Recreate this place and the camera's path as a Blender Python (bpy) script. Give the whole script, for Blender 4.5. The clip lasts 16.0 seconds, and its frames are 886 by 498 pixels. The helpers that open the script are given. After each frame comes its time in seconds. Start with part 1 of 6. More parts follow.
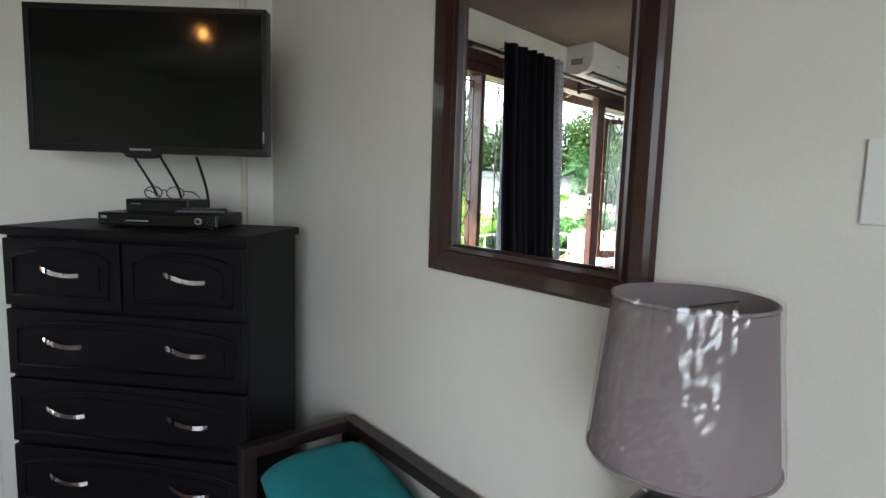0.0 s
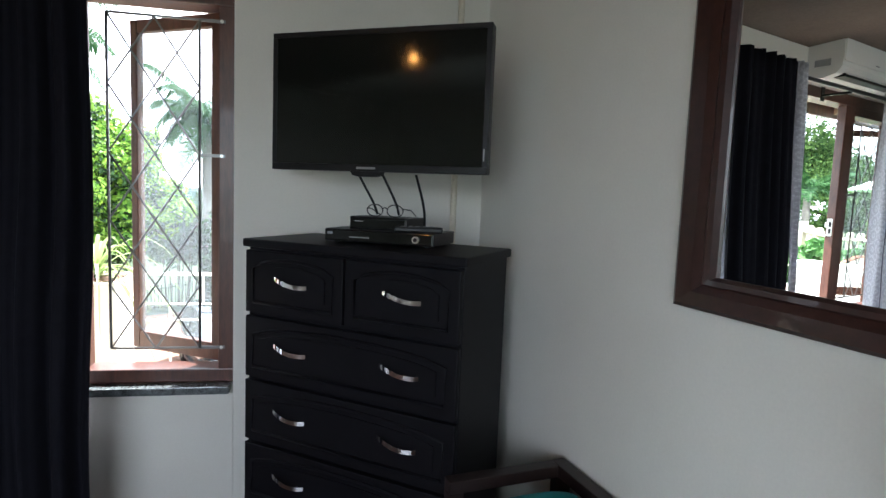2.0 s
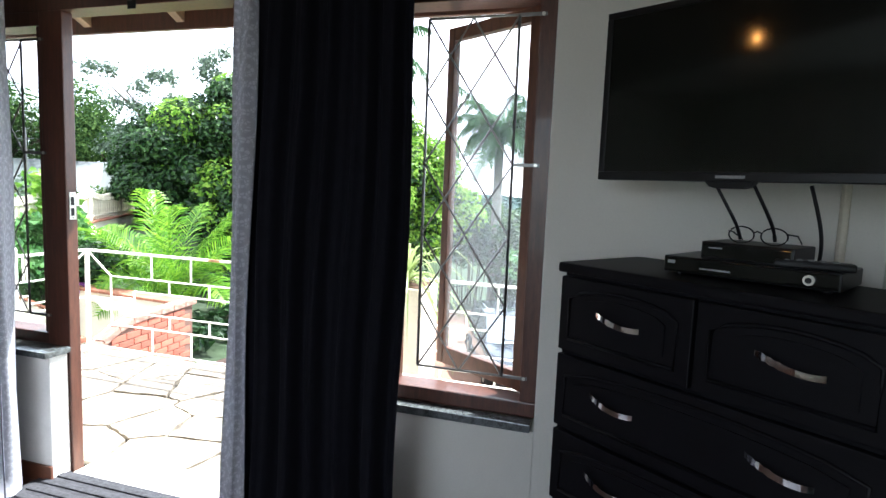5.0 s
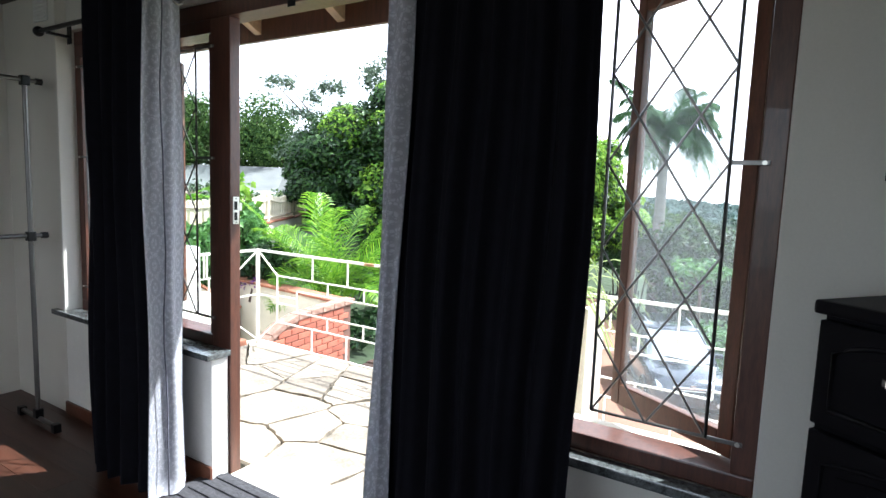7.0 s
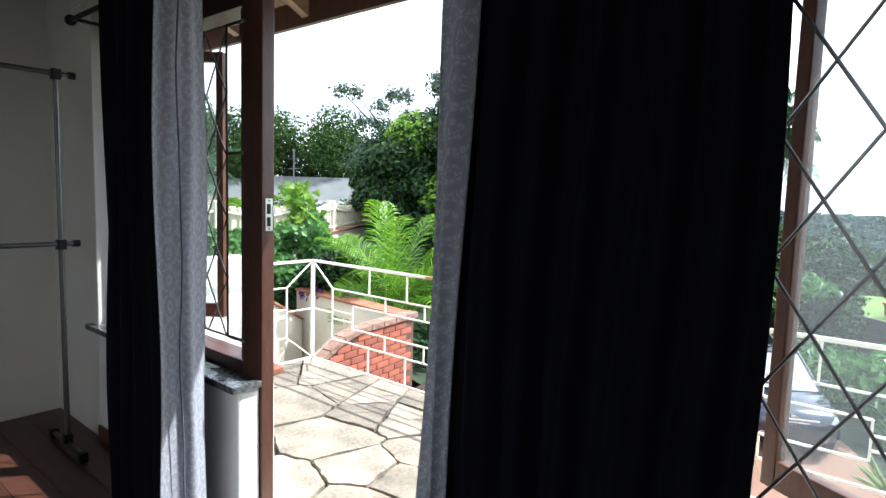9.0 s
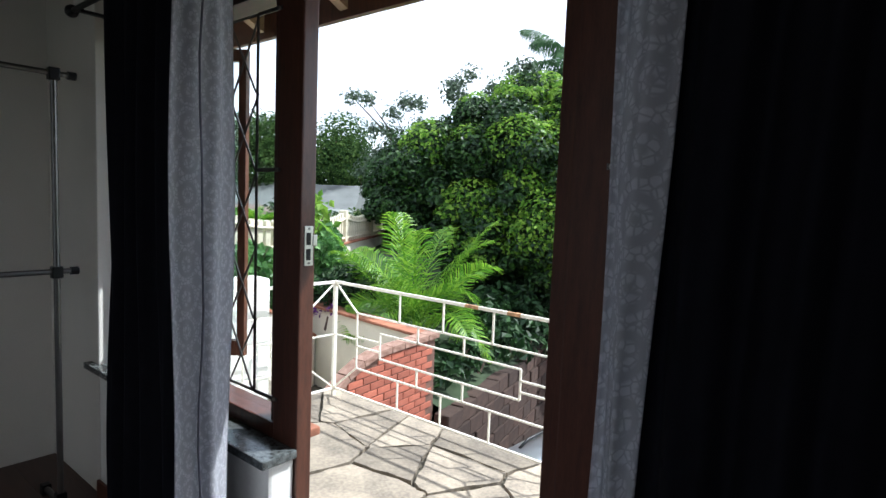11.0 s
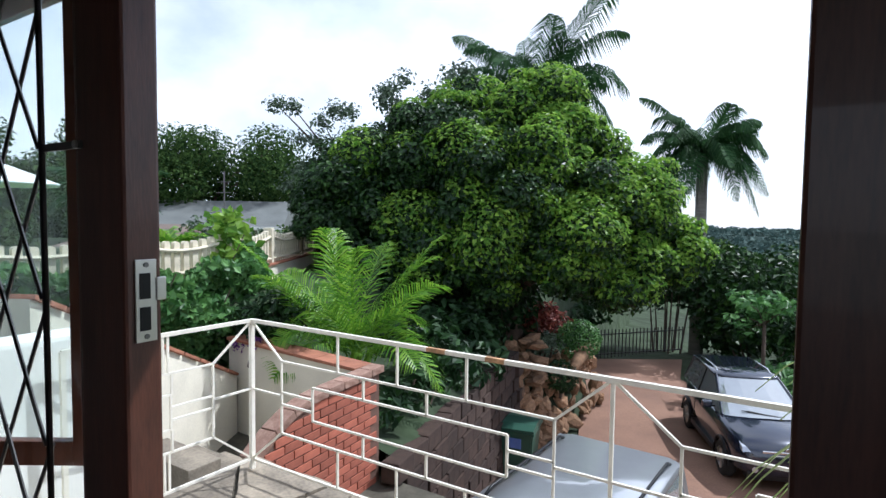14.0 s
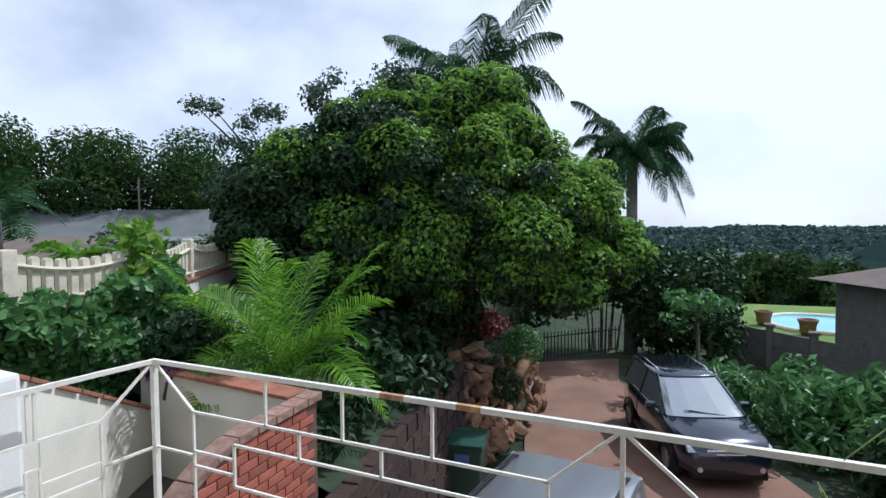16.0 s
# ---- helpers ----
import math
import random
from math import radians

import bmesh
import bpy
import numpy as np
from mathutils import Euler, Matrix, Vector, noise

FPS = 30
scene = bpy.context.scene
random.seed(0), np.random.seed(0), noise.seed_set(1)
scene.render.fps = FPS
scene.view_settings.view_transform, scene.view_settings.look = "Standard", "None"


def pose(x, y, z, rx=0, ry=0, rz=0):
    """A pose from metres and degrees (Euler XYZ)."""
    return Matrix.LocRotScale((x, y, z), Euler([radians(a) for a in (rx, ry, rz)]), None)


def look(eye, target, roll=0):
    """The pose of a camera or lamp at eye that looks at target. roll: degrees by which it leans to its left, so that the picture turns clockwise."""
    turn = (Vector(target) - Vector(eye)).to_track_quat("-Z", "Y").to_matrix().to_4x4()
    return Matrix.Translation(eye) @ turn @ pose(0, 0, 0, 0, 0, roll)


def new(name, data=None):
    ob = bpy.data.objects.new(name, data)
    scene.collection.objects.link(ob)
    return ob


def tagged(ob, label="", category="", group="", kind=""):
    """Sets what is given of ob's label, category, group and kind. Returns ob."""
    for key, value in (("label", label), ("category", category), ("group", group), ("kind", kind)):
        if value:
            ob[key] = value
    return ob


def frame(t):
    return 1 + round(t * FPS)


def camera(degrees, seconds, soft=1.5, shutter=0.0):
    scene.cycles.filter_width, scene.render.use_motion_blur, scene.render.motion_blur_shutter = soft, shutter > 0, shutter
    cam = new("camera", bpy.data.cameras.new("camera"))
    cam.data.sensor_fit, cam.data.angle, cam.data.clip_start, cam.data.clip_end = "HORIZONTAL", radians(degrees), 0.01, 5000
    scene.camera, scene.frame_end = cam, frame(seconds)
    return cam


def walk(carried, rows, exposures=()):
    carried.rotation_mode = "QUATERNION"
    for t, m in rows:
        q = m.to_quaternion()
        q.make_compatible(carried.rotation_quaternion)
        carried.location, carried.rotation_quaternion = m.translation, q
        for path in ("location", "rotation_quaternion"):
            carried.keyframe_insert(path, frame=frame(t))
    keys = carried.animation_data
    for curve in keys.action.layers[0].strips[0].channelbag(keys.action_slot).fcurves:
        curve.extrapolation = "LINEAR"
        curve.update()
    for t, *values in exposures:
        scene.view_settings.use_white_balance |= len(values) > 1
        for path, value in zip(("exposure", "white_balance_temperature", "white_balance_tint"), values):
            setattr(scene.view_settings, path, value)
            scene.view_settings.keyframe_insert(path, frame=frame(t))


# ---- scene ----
cam = camera(76.1, 16.0)
PATH = [
    (0, (2.554, -2.464, 1.366), (3.509, -0.722, 1.129), 1.8),
    (0.1, (2.541, -2.444, 1.359), (3.482, -0.692, 1.139), 1.9),
    (0.5, (2.538, -2.437, 1.358), (3.375, -0.631, 1.16), 1.9),
    (1, (2.52, -2.416, 1.362), (3.221, -0.553, 1.172), 2.0),
    (1.5, (2.492, -2.355, 1.372), (3.051, -0.445, 1.172), 2.1),
    (2, (2.483, -2.275, 1.361), (2.862, -0.321, 1.17), 2.3),
    (2.5, (2.479, -2.192, 1.364), (2.701, -0.213, 1.175), 2.5),
    (3, (2.475, -2.112, 1.374), (2.533, -0.122, 1.179), 2.5),
    (3.5, (2.461, -2.064, 1.383), (2.348, -0.077, 1.183), 2.4),
    (4, (2.425, -2.027, 1.37), (2.159, -0.055, 1.172), 2.5),
    (4.5, (2.381, -1.975, 1.373), (1.967, -0.029, 1.172), 2.5),
    (5, (2.328, -1.919, 1.378), (1.755, -0.014, 1.171), 2.3),
    (5.2, (2.306, -1.902, 1.373), (1.661, -0.02, 1.173), 2.5),
    (7.3, (2.124, -1.584, 1.384), (1.026, 0.073, 1.164), 2.1),
    (7.5, (2.108, -1.549, 1.374), (0.98, 0.089, 1.156), 2.1),
    (8, (2.029, -1.425, 1.363), (0.849, 0.175, 1.148), 1.9),
    (8.5, (1.937, -1.311, 1.349), (0.72, 0.264, 1.147), 2.0),
    (9, (1.861, -1.222, 1.338), (0.612, 0.328, 1.146), 1.8),
    (11.3, (1.345, -0.966, 1.395), (0.077, 0.573, 1.237), 2.4),
    (11.5, (1.3, -0.866, 1.366), (0.014, 0.659, 1.221), 2.2),
    (12, (1.213, -0.793, 1.354), (-0.05, 0.752, 1.217), 1.8),
    (12.5, (1.12, -0.696, 1.362), (-0.107, 0.878, 1.232), 1.5),
    (13, (1.031, -0.601, 1.365), (-0.15, 1.008, 1.242), 1.4),
    (13.5, (0.945, -0.52, 1.362), (-0.188, 1.123, 1.244), 1.1),
    (14, (0.816, -0.431, 1.369), (-0.262, 1.25, 1.257), 0.7),
    (14.5, (0.713, -0.368, 1.372), (-0.301, 1.353, 1.265), 0.4),
    (15, (0.641, -0.284, 1.369), (-0.308, 1.474, 1.266), 0.1),
    (15.5, (0.555, -0.173, 1.383), (-0.349, 1.608, 1.286), -0.1),
    (16, (0.479, -0.042, 1.392), (-0.395, 1.754, 1.296), -0.4),
]
walk(cam, [(t, look(e, g, r)) for t, e, g, r in PATH],
     exposures=[(t, ev, k, 9 if t < 14 else 12) for t, ev, k in ((0.0, 2.88, 6150), (1.5, 2.85, 5900), (2.5, 2.5, 5850), (3.5, 2.42, 5850), (5.2, 2.15, 5850), (7.5, 1.65, 5850), (9.0, 1.25, 5850), (11.5, 0.8, 5800), (13.0, 0.5, 5750), (14.5, 0.0, 5600), (16.0, -0.3, 5500))])

# ---- world and light ----
SUN_EL, SUN_AZ = radians(54), radians(38)      # azimuth from +y towards +x
world = bpy.data.worlds.new("sky")
scene.world = world
world.use_nodes = True
wn, wl = world.node_tree.nodes, world.node_tree.links
sky = wn.new("ShaderNodeTexSky")
sky.sky_type, sky.sun_disc = "NISHITA", False
sky.sun_elevation, sky.sun_rotation = SUN_EL, SUN_AZ
tc, mp = wn.new("ShaderNodeTexCoord"), wn.new("ShaderNodeMapping")
mp.inputs["Scale"].default_value = (1.0, 1.0, 1.7)
cn = wn.new("ShaderNodeTexNoise")
cn.inputs["Scale"].default_value, cn.inputs["Detail"].default_value, cn.inputs["Roughness"].default_value = 1.5, 7, 0.52
cr = wn.new("ShaderNodeValToRGB")
cr.color_ramp.elements[0].position, cr.color_ramp.elements[1].position = 0.40, 0.60
cr.color_ramp.elements[0].color = (0.36, 0.36, 0.36, 1)
cm = wn.new("ShaderNodeMix")
cm.data_type = "RGBA"
cm.inputs[7].default_value = (9.6, 9.7, 9.9, 1)
wl.new(tc.outputs["Generated"], mp.inputs[0])
wl.new(mp.outputs[0], cn.inputs["Vector"])
wl.new(cn.outputs["Fac"], cr.inputs[0])
wl.new(cr.outputs[0], cm.inputs[0])
wl.new(sky.outputs[0], cm.inputs[6])
wl.new(cm.outputs[2], wn["Background"].inputs[0])
wn["Background"].inputs[1].default_value = 0.13

sun = bpy.data.lights.new("sun", "SUN")
sun.energy, sun.angle, sun.color = 4.2, radians(0.6), (1.0, 0.97, 0.91)
so = new("sun", sun)
so.matrix_world = look((0, 0, 30), (-30 * math.sin(SUN_AZ) / math.tan(SUN_EL), -30 * math.cos(SUN_AZ) / math.tan(SUN_EL), 0))

# fill lamp in an added, unseen back window, to brighten the room
back = bpy.data.lights.new("back_window_light", "AREA")
back.shape, back.size, back.size_y, back.energy, back.color = "RECTANGLE", 1.95, 1.4, 3.0, (0.93, 0.97, 1.0)
new("back_window_light", back).matrix_world = look((1.3, -4.30, 1.475), (1.3, 0, 1.3))


# ---- materials ----
def mat(name, color, rough=0.6, metal=0.0, var=0.25, scale=6.0, grain=60.0, bump=0.15, dist=0.004, rand=0.0, spec=0.5, stretch=(1, 1, 1), tint=None, coat=0.0, trans=0.0, island=0.0):
    """A two-scale noisy surface: large stains and fine grain, with relief."""
    m = bpy.data.materials.new(name)
    m.use_nodes = True
    n, l = m.node_tree.nodes, m.node_tree.links
    b = n["Principled BSDF"]
    t, k = n.new("ShaderNodeTexCoord"), n.new("ShaderNodeMapping")
    k.inputs["Scale"].default_value = stretch
    l.new(t.outputs["Object"], k.inputs[0])
    a, g = n.new("ShaderNodeTexNoise"), n.new("ShaderNodeTexNoise")
    a.inputs["Scale"].default_value, a.inputs["Detail"].default_value = scale, 5
    g.inputs["Scale"].default_value, g.inputs["Detail"].default_value = grain, 3
    l.new(k.outputs[0], a.inputs["Vector"])
    l.new(k.outputs[0], g.inputs["Vector"])
    mx = n.new("ShaderNodeMath")
    mx.operation = "MULTIPLY_ADD"
    l.new(a.outputs["Fac"], mx.inputs[0])
    mx.inputs[1].default_value = 0.65
    ad = n.new("ShaderNodeMath")
    ad.operation = "MULTIPLY"
    l.new(g.outputs["Fac"], ad.inputs[0])
    ad.inputs[1].default_value = 0.35
    l.new(ad.outputs[0], mx.inputs[2])
    r = n.new("ShaderNodeValToRGB")
    lo = [max(0, c * (1 - var)) for c in color]
    hi = [min(1, c * (1 + var)) for c in (tint or color)]
    r.color_ramp.elements[0].position, r.color_ramp.elements[1].position = 0.32, 0.68
    r.color_ramp.elements[0].color, r.color_ramp.elements[1].color = (*lo, 1), (*hi, 1)
    l.new(mx.outputs[0], r.inputs[0])
    col = r.outputs[0]
    if rand or island:
        if rand:
            o = n.new("ShaderNodeObjectInfo")
            src = o.outputs["Random"]
        else:
            o = n.new("ShaderNodeNewGeometry")
            src = o.outputs["Random Per Island"]
        h = n.new("ShaderNodeHueSaturation")
        mr = n.new("ShaderNodeMapRange")
        amount = rand or island
        mr.inputs["To Min"].default_value, mr.inputs["To Max"].default_value = 1 - amount, 1 + amount
        l.new(src, mr.inputs[0])
        l.new(mr.outputs[0], h.inputs["Value"])
        l.new(col, h.inputs["Color"])
        col = h.outputs[0]
    l.new(col, b.inputs["Base Color"])
    b.inputs["Roughness"].default_value, b.inputs["Metallic"].default_value = rough, metal
    b.inputs["Specular IOR Level"].default_value = spec
    b.inputs["Coat Weight"].default_value = coat
    if bump:
        u = n.new("ShaderNodeBump")
        u.inputs["Strength"].default_value, u.inputs["Distance"].default_value = bump, dist
        l.new(mx.outputs[0], u.inputs["Height"])
        l.new(u.outputs[0], b.inputs["Normal"])
    if trans:
        tr = n.new("ShaderNodeBsdfTranslucent")
        l.new(col, tr.inputs[0])
        ms = n.new("ShaderNodeMixShader")
        ms.inputs[0].default_value = trans
        l.new(b.outputs[0], ms.inputs[1])
        l.new(tr.outputs[0], ms.inputs[2])
        l.new(ms.outputs[0], n["Material Output"].inputs[0])
    return m


def glass(name, tint=(0.95, 0.97, 0.96), rough=0.0, gloss=0.0, dust=0.0):
    m = bpy.data.materials.new(name)
    m.use_nodes = True
    n, l = m.node_tree.nodes, m.node_tree.links
    fr, gl, tp, ms = n.new("ShaderNodeLayerWeight"), n.new("ShaderNodeBsdfGlossy"), n.new("ShaderNodeBsdfTransparent"), n.new("ShaderNodeMixShader")
    pw, ma = n.new("ShaderNodeMath"), n.new("ShaderNodeMath")
    fr.inputs[0].default_value = 0.5
    pw.operation, pw.inputs[1].default_value = "POWER", 4.0
    ma.operation, ma.inputs[1].default_value, ma.inputs[2].default_value = "MULTIPLY_ADD", 0.12, 0.015 + gloss
    l.new(fr.outputs["Facing"], pw.inputs[0])
    l.new(pw.outputs[0], ma.inputs[0])
    tp.inputs[0].default_value = (*tint, 1)
    gl.inputs["Roughness"].default_value = rough
    l.new(ma.outputs[0], ms.inputs[0])
    l.new(tp.outputs[0], ms.inputs[1])
    l.new(gl.outputs[0], ms.inputs[2])
    out = ms.outputs[0]
    if dust:
        tl, md = n.new("ShaderNodeBsdfTranslucent"), n.new("ShaderNodeMixShader")
        tl.inputs[0].default_value = (0.8, 0.85, 0.88, 1)
        md.inputs[0].default_value = dust
        l.new(out, md.inputs[1])
        l.new(tl.outputs[0], md.inputs[2])
        out = md.outputs[0]
    l.new(out, n["Material Output"].inputs[0])
    return m


def damask(name, base, mark, thin=0.35):
    """Woven lining with rows of rings and a fine floral figure."""
    m = bpy.data.materials.new(name)
    m.use_nodes = True
    n, l = m.node_tree.nodes, m.node_tree.links
    b = n["Principled BSDF"]
    uv = n.new("ShaderNodeUVMap")
    vo, wa, no = n.new("ShaderNodeTexVoronoi"), n.new("ShaderNodeMath"), n.new("ShaderNodeTexVoronoi")
    vo.inputs["Scale"].default_value, vo.inputs["Randomness"].default_value = 11, 0.0
    no.feature = "DISTANCE_TO_EDGE"
    no.inputs["Scale"].default_value = 75
    l.new(uv.outputs[0], vo.inputs["Vector"])
    l.new(uv.outputs[0], no.inputs["Vector"])
    wa.operation = "PINGPONG"
    wa.inputs[1].default_value = 0.16
    l.new(vo.outputs["Distance"], wa.inputs[0])
    r1, r2 = n.new("ShaderNodeValToRGB"), n.new("ShaderNodeValToRGB")
    r1.color_ramp.elements[0].position, r1.color_ramp.elements[1].position = 0.05, 0.11
    r2.color_ramp.elements[0].position, r2.color_ramp.elements[1].position = 0.04, 0.14
    l.new(wa.outputs[0], r1.inputs[0])
    l.new(no.outputs["Distance"], r2.inputs[0])
    mu = n.new("ShaderNodeMath")
    mu.operation = "MULTIPLY"
    l.new(r1.outputs[0], mu.inputs[0])
    l.new(r2.outputs[0], mu.inputs[1])
    mx = n.new("ShaderNodeMix")
    mx.data_type = "RGBA"
    mx.inputs[6].default_value, mx.inputs[7].default_value = (*mark, 1), (*base, 1)
    l.new(mu.outputs[0], mx.inputs[0])
    l.new(mx.outputs[2], b.inputs["Base Color"])
    b.inputs["Roughness"].default_value = 0.75
    tr, ms = n.new("ShaderNodeBsdfTranslucent"), n.new("ShaderNodeMixShader")
    l.new(mx.outputs[2], tr.inputs[0])
    ms.inputs[0].default_value = thin
    l.new(b.outputs[0], ms.inputs[1])
    l.new(tr.outputs[0], ms.inputs[2])
    l.new(ms.outputs[0], n["Material Output"].inputs[0])
    return m


def leafy(name, color, tip, thin=0.3, rough=0.38, low=0.25, spec=0.4):
    """Leaves: each one of its own green between two shades, part of the light passing through."""
    m = bpy.data.materials.new(name)
    m.use_nodes = True
    n, l = m.node_tree.nodes, m.node_tree.links
    b = n["Principled BSDF"]
    g, r = n.new("ShaderNodeNewGeometry"), n.new("ShaderNodeValToRGB")
    r.color_ramp.elements[0].color, r.color_ramp.elements[1].color = (*color, 1), (*tip, 1)
    r.color_ramp.elements[0].position = low
    l.new(g.outputs["Random Per Island"], r.inputs[0])
    l.new(r.outputs[0], b.inputs["Base Color"])
    b.inputs["Roughness"].default_value, b.inputs["Specular IOR Level"].default_value = rough, spec
    tr, ms = n.new("ShaderNodeBsdfTranslucent"), n.new("ShaderNodeMixShader")
    l.new(r.outputs[0], tr.inputs[0])
    ms.inputs[0].default_value = thin
    l.new(b.outputs[0], ms.inputs[1])
    l.new(tr.outputs[0], ms.inputs[2])
    l.new(ms.outputs[0], n["Material Output"].inputs[0])
    return m


def glow(name, color, strength):
    m = bpy.data.materials.new(name)
    m.use_nodes = True
    b = m.node_tree.nodes["Principled BSDF"]
    b.inputs["Base Color"].default_value = (*color, 1)
    b.inputs["Emission Color"].default_value, b.inputs["Emission Strength"].default_value = (*color, 1), strength
    return m


M_WALL = mat("painted_plaster", (0.74, 0.72, 0.66), 0.7, var=0.05, scale=2.5, grain=140, bump=0.12, dist=0.003)
M_CEIL = mat("ceiling_board", (0.80, 0.79, 0.76), 0.8, var=0.03, scale=2, bump=0.05)
M_OUT = mat("outside_plaster", (0.72, 0.67, 0.55), 0.85, var=0.13, scale=2.2, grain=70, bump=0.3, dist=0.006)
M_WHITE = mat("white_plaster", (0.82, 0.81, 0.77), 0.8, var=0.06, scale=3, grain=80, bump=0.2)
M_FRAME = mat("red_brown_wood", (0.085, 0.029, 0.017), 0.42, var=0.4, scale=9, grain=55, bump=0.3, dist=0.002, stretch=(6, 6, 0.8), coat=0.15)
M_CASE = mat("casement_wood", (0.10, 0.036, 0.018), 0.45, var=0.4, scale=9, grain=60, bump=0.25, dist=0.002, stretch=(5, 5, 1.2))
M_MIRF = mat("dark_mahogany", (0.034, 0.012, 0.009), 0.34, var=0.35, scale=7, grain=60, bump=0.12, dist=0.001, stretch=(1, 6, 6), coat=0.12, spec=0.3)
M_CHEST = mat("black_brown_veneer", (0.0045, 0.0043, 0.0062), 0.5, spec=0.16, var=0.25, scale=8, grain=90, bump=0.12, dist=0.001, stretch=(1, 1, 8))
M_BEDW = mat("dark_stained_wood", (0.022, 0.013, 0.012), 0.4, var=0.3, scale=8, grain=60, bump=0.15, stretch=(6, 1, 6))
M_CHROME = mat("chrome", (0.85, 0.86, 0.88), 0.07, metal=1.0, var=0.02, bump=0)
M_STEEL = mat("brushed_steel", (0.60, 0.58, 0.54), 0.33, metal=1.0, var=0.12, bump=0.05)
M_TUBE = mat("dull_tube", (0.17, 0.165, 0.16), 0.38, metal=1.0, var=0.1, bump=0.02)
M_BLACK = mat("black_plastic", (0.010, 0.010, 0.011), 0.36, spec=0.25, var=0.2, bump=0.05)
M_SCREEN = mat("glossy_screen", (0.006, 0.007, 0.006), 0.075, var=0.05, bump=0, spec=0.35)
M_GREY = mat("grey_plastic", (0.30, 0.31, 0.32), 0.4, var=0.1, bump=0.03)
M_ACW = mat("white_plastic", (0.80, 0.80, 0.78), 0.35, var=0.03, bump=0.02)
M_DARK = mat("navy_blackout_cloth", (0.0060, 0.0060, 0.0095), 0.9, var=0.25, scale=30, grain=500, bump=0.25, dist=0.001, spec=0.15)
M_LIN = damask("damask_lining", (0.70, 0.71, 0.76), (0.50, 0.51, 0.56), 0.48)
M_SEAM = mat("seam_thread", (0.10, 0.10, 0.13), 0.9, bump=0)
M_GRANITE = mat("dark_granite", (0.045, 0.05, 0.05), 0.16, var=0.75, scale=60, grain=220, bump=0.05, tint=(0.09, 0.10, 0.10))
M_MIRROR = mat("silvered_glass", (0.93, 0.94, 0.93), 0.004, metal=1.0, var=0.0, bump=0)
M_GLASS = glass("window_glass")
M_DUSTY = glass("dusty_window_glass", (0.93, 0.96, 0.96), dust=0.035)
M_SHADE = mat("mauve_shade_cloth", (0.33, 0.285, 0.30), 0.7, var=0.08, scale=5, grain=250, bump=0.15, dist=0.001, trans=0.25)
M_WRAP = glass("clear_wrap", (0.97, 0.96, 0.97), 0.06, 0.06)
M_TEAL = mat("teal_cotton", (0.003, 0.17, 0.19), 0.85, var=0.15, scale=7, grain=300, bump=0.3, dist=0.002)
M_MAT = mat("charcoal_rug", (0.045, 0.045, 0.05), 0.95, var=0.5, scale=40, grain=260, bump=0.9, dist=0.006)
M_FLOOR = mat("red_wood_floor", (0.065, 0.026, 0.016), 0.35, var=0.3, scale=4, grain=50, bump=0.1, stretch=(1, 8, 1), rand=0.25)
M_SKIRT = mat("brown_skirting", (0.12, 0.045, 0.025), 0.4, var=0.3, bump=0.1)
M_RAIL = mat("cream_painted_steel", (0.80, 0.76, 0.66), 0.5, var=0.10, scale=14, grain=90, bump=0.2, dist=0.001)
M_RUST = mat("worn_rusty_paint", (0.42, 0.24, 0.12), 0.8, var=0.5, scale=20, bump=0.3)
M_STONE = mat("flagstone", (0.205, 0.175, 0.14), 0.85, var=0.42, scale=4, grain=50, bump=0.7, dist=0.008, rand=0.30, tint=(0.26, 0.22, 0.165))
M_JOINT = mat("dark_joint", (0.075, 0.068, 0.05), 0.95, var=0.4, scale=9, bump=0.5)
M_BRICK = mat("red_face_brick", (0.31, 0.092, 0.055), 0.85, var=0.22, scale=9, grain=90, bump=0.5, dist=0.004, rand=0.22)
M_MORTAR = mat("brown_mortar", (0.13, 0.07, 0.05), 0.95, var=0.3, bump=0.4)
M_COPE = mat("weathered_coping_brick", (0.25, 0.12, 0.082), 0.9, var=0.3, scale=12, bump=0.5, rand=0.18, tint=(0.29, 0.19, 0.145))
M_TILE = mat("terracotta_coping", (0.30, 0.12, 0.07), 0.85, var=0.3, scale=8, bump=0.4, rand=0.15)
M_BLOCK = mat("brown_bank_block", (0.042, 0.024, 0.017), 0.95, var=0.4, scale=8, grain=60, bump=0.8, dist=0.01, rand=0.3)
M_DRIVE = mat("red_brown_paving", (0.205, 0.112, 0.075), 0.9, var=0.22, scale=0.8, grain=30, bump=0.5, dist=0.01, tint=(0.24, 0.135, 0.09))
M_EARTH = mat("red_earth", (0.13, 0.065, 0.04), 0.98, var=0.45, scale=2, grain=14, bump=0.8, dist=0.03)
M_LAWN = mat("lawn", (0.13, 0.21, 0.035), 0.95, var=0.35, scale=0.9, grain=40, bump=0.6, dist=0.03)
M_FIELD = mat("wooded_ground", (0.030, 0.048, 0.020), 0.98, var=0.6, scale=0.12, grain=1.2, bump=0.9, dist=0.6)
# distance haze is painted into this pale blue-green, there is no air volume
M_HILL = mat("haze_tinted_hill", (0.055, 0.085, 0.072), 1.0, var=0.5, scale=0.035, grain=0.22, bump=0.9, dist=3.0, tint=(0.10, 0.135, 0.12))
M_ROCK = mat("ochre_rock", (0.27, 0.155, 0.085), 0.92, var=0.4, scale=5, grain=40, bump=0.9, dist=0.02, rand=0.3)
M_BIN = mat("green_bin_plastic", (0.022, 0.075, 0.05), 0.45, var=0.15, bump=0.1)
M_LABEL = mat("blue_label", (0.10, 0.16, 0.40), 0.6, bump=0)
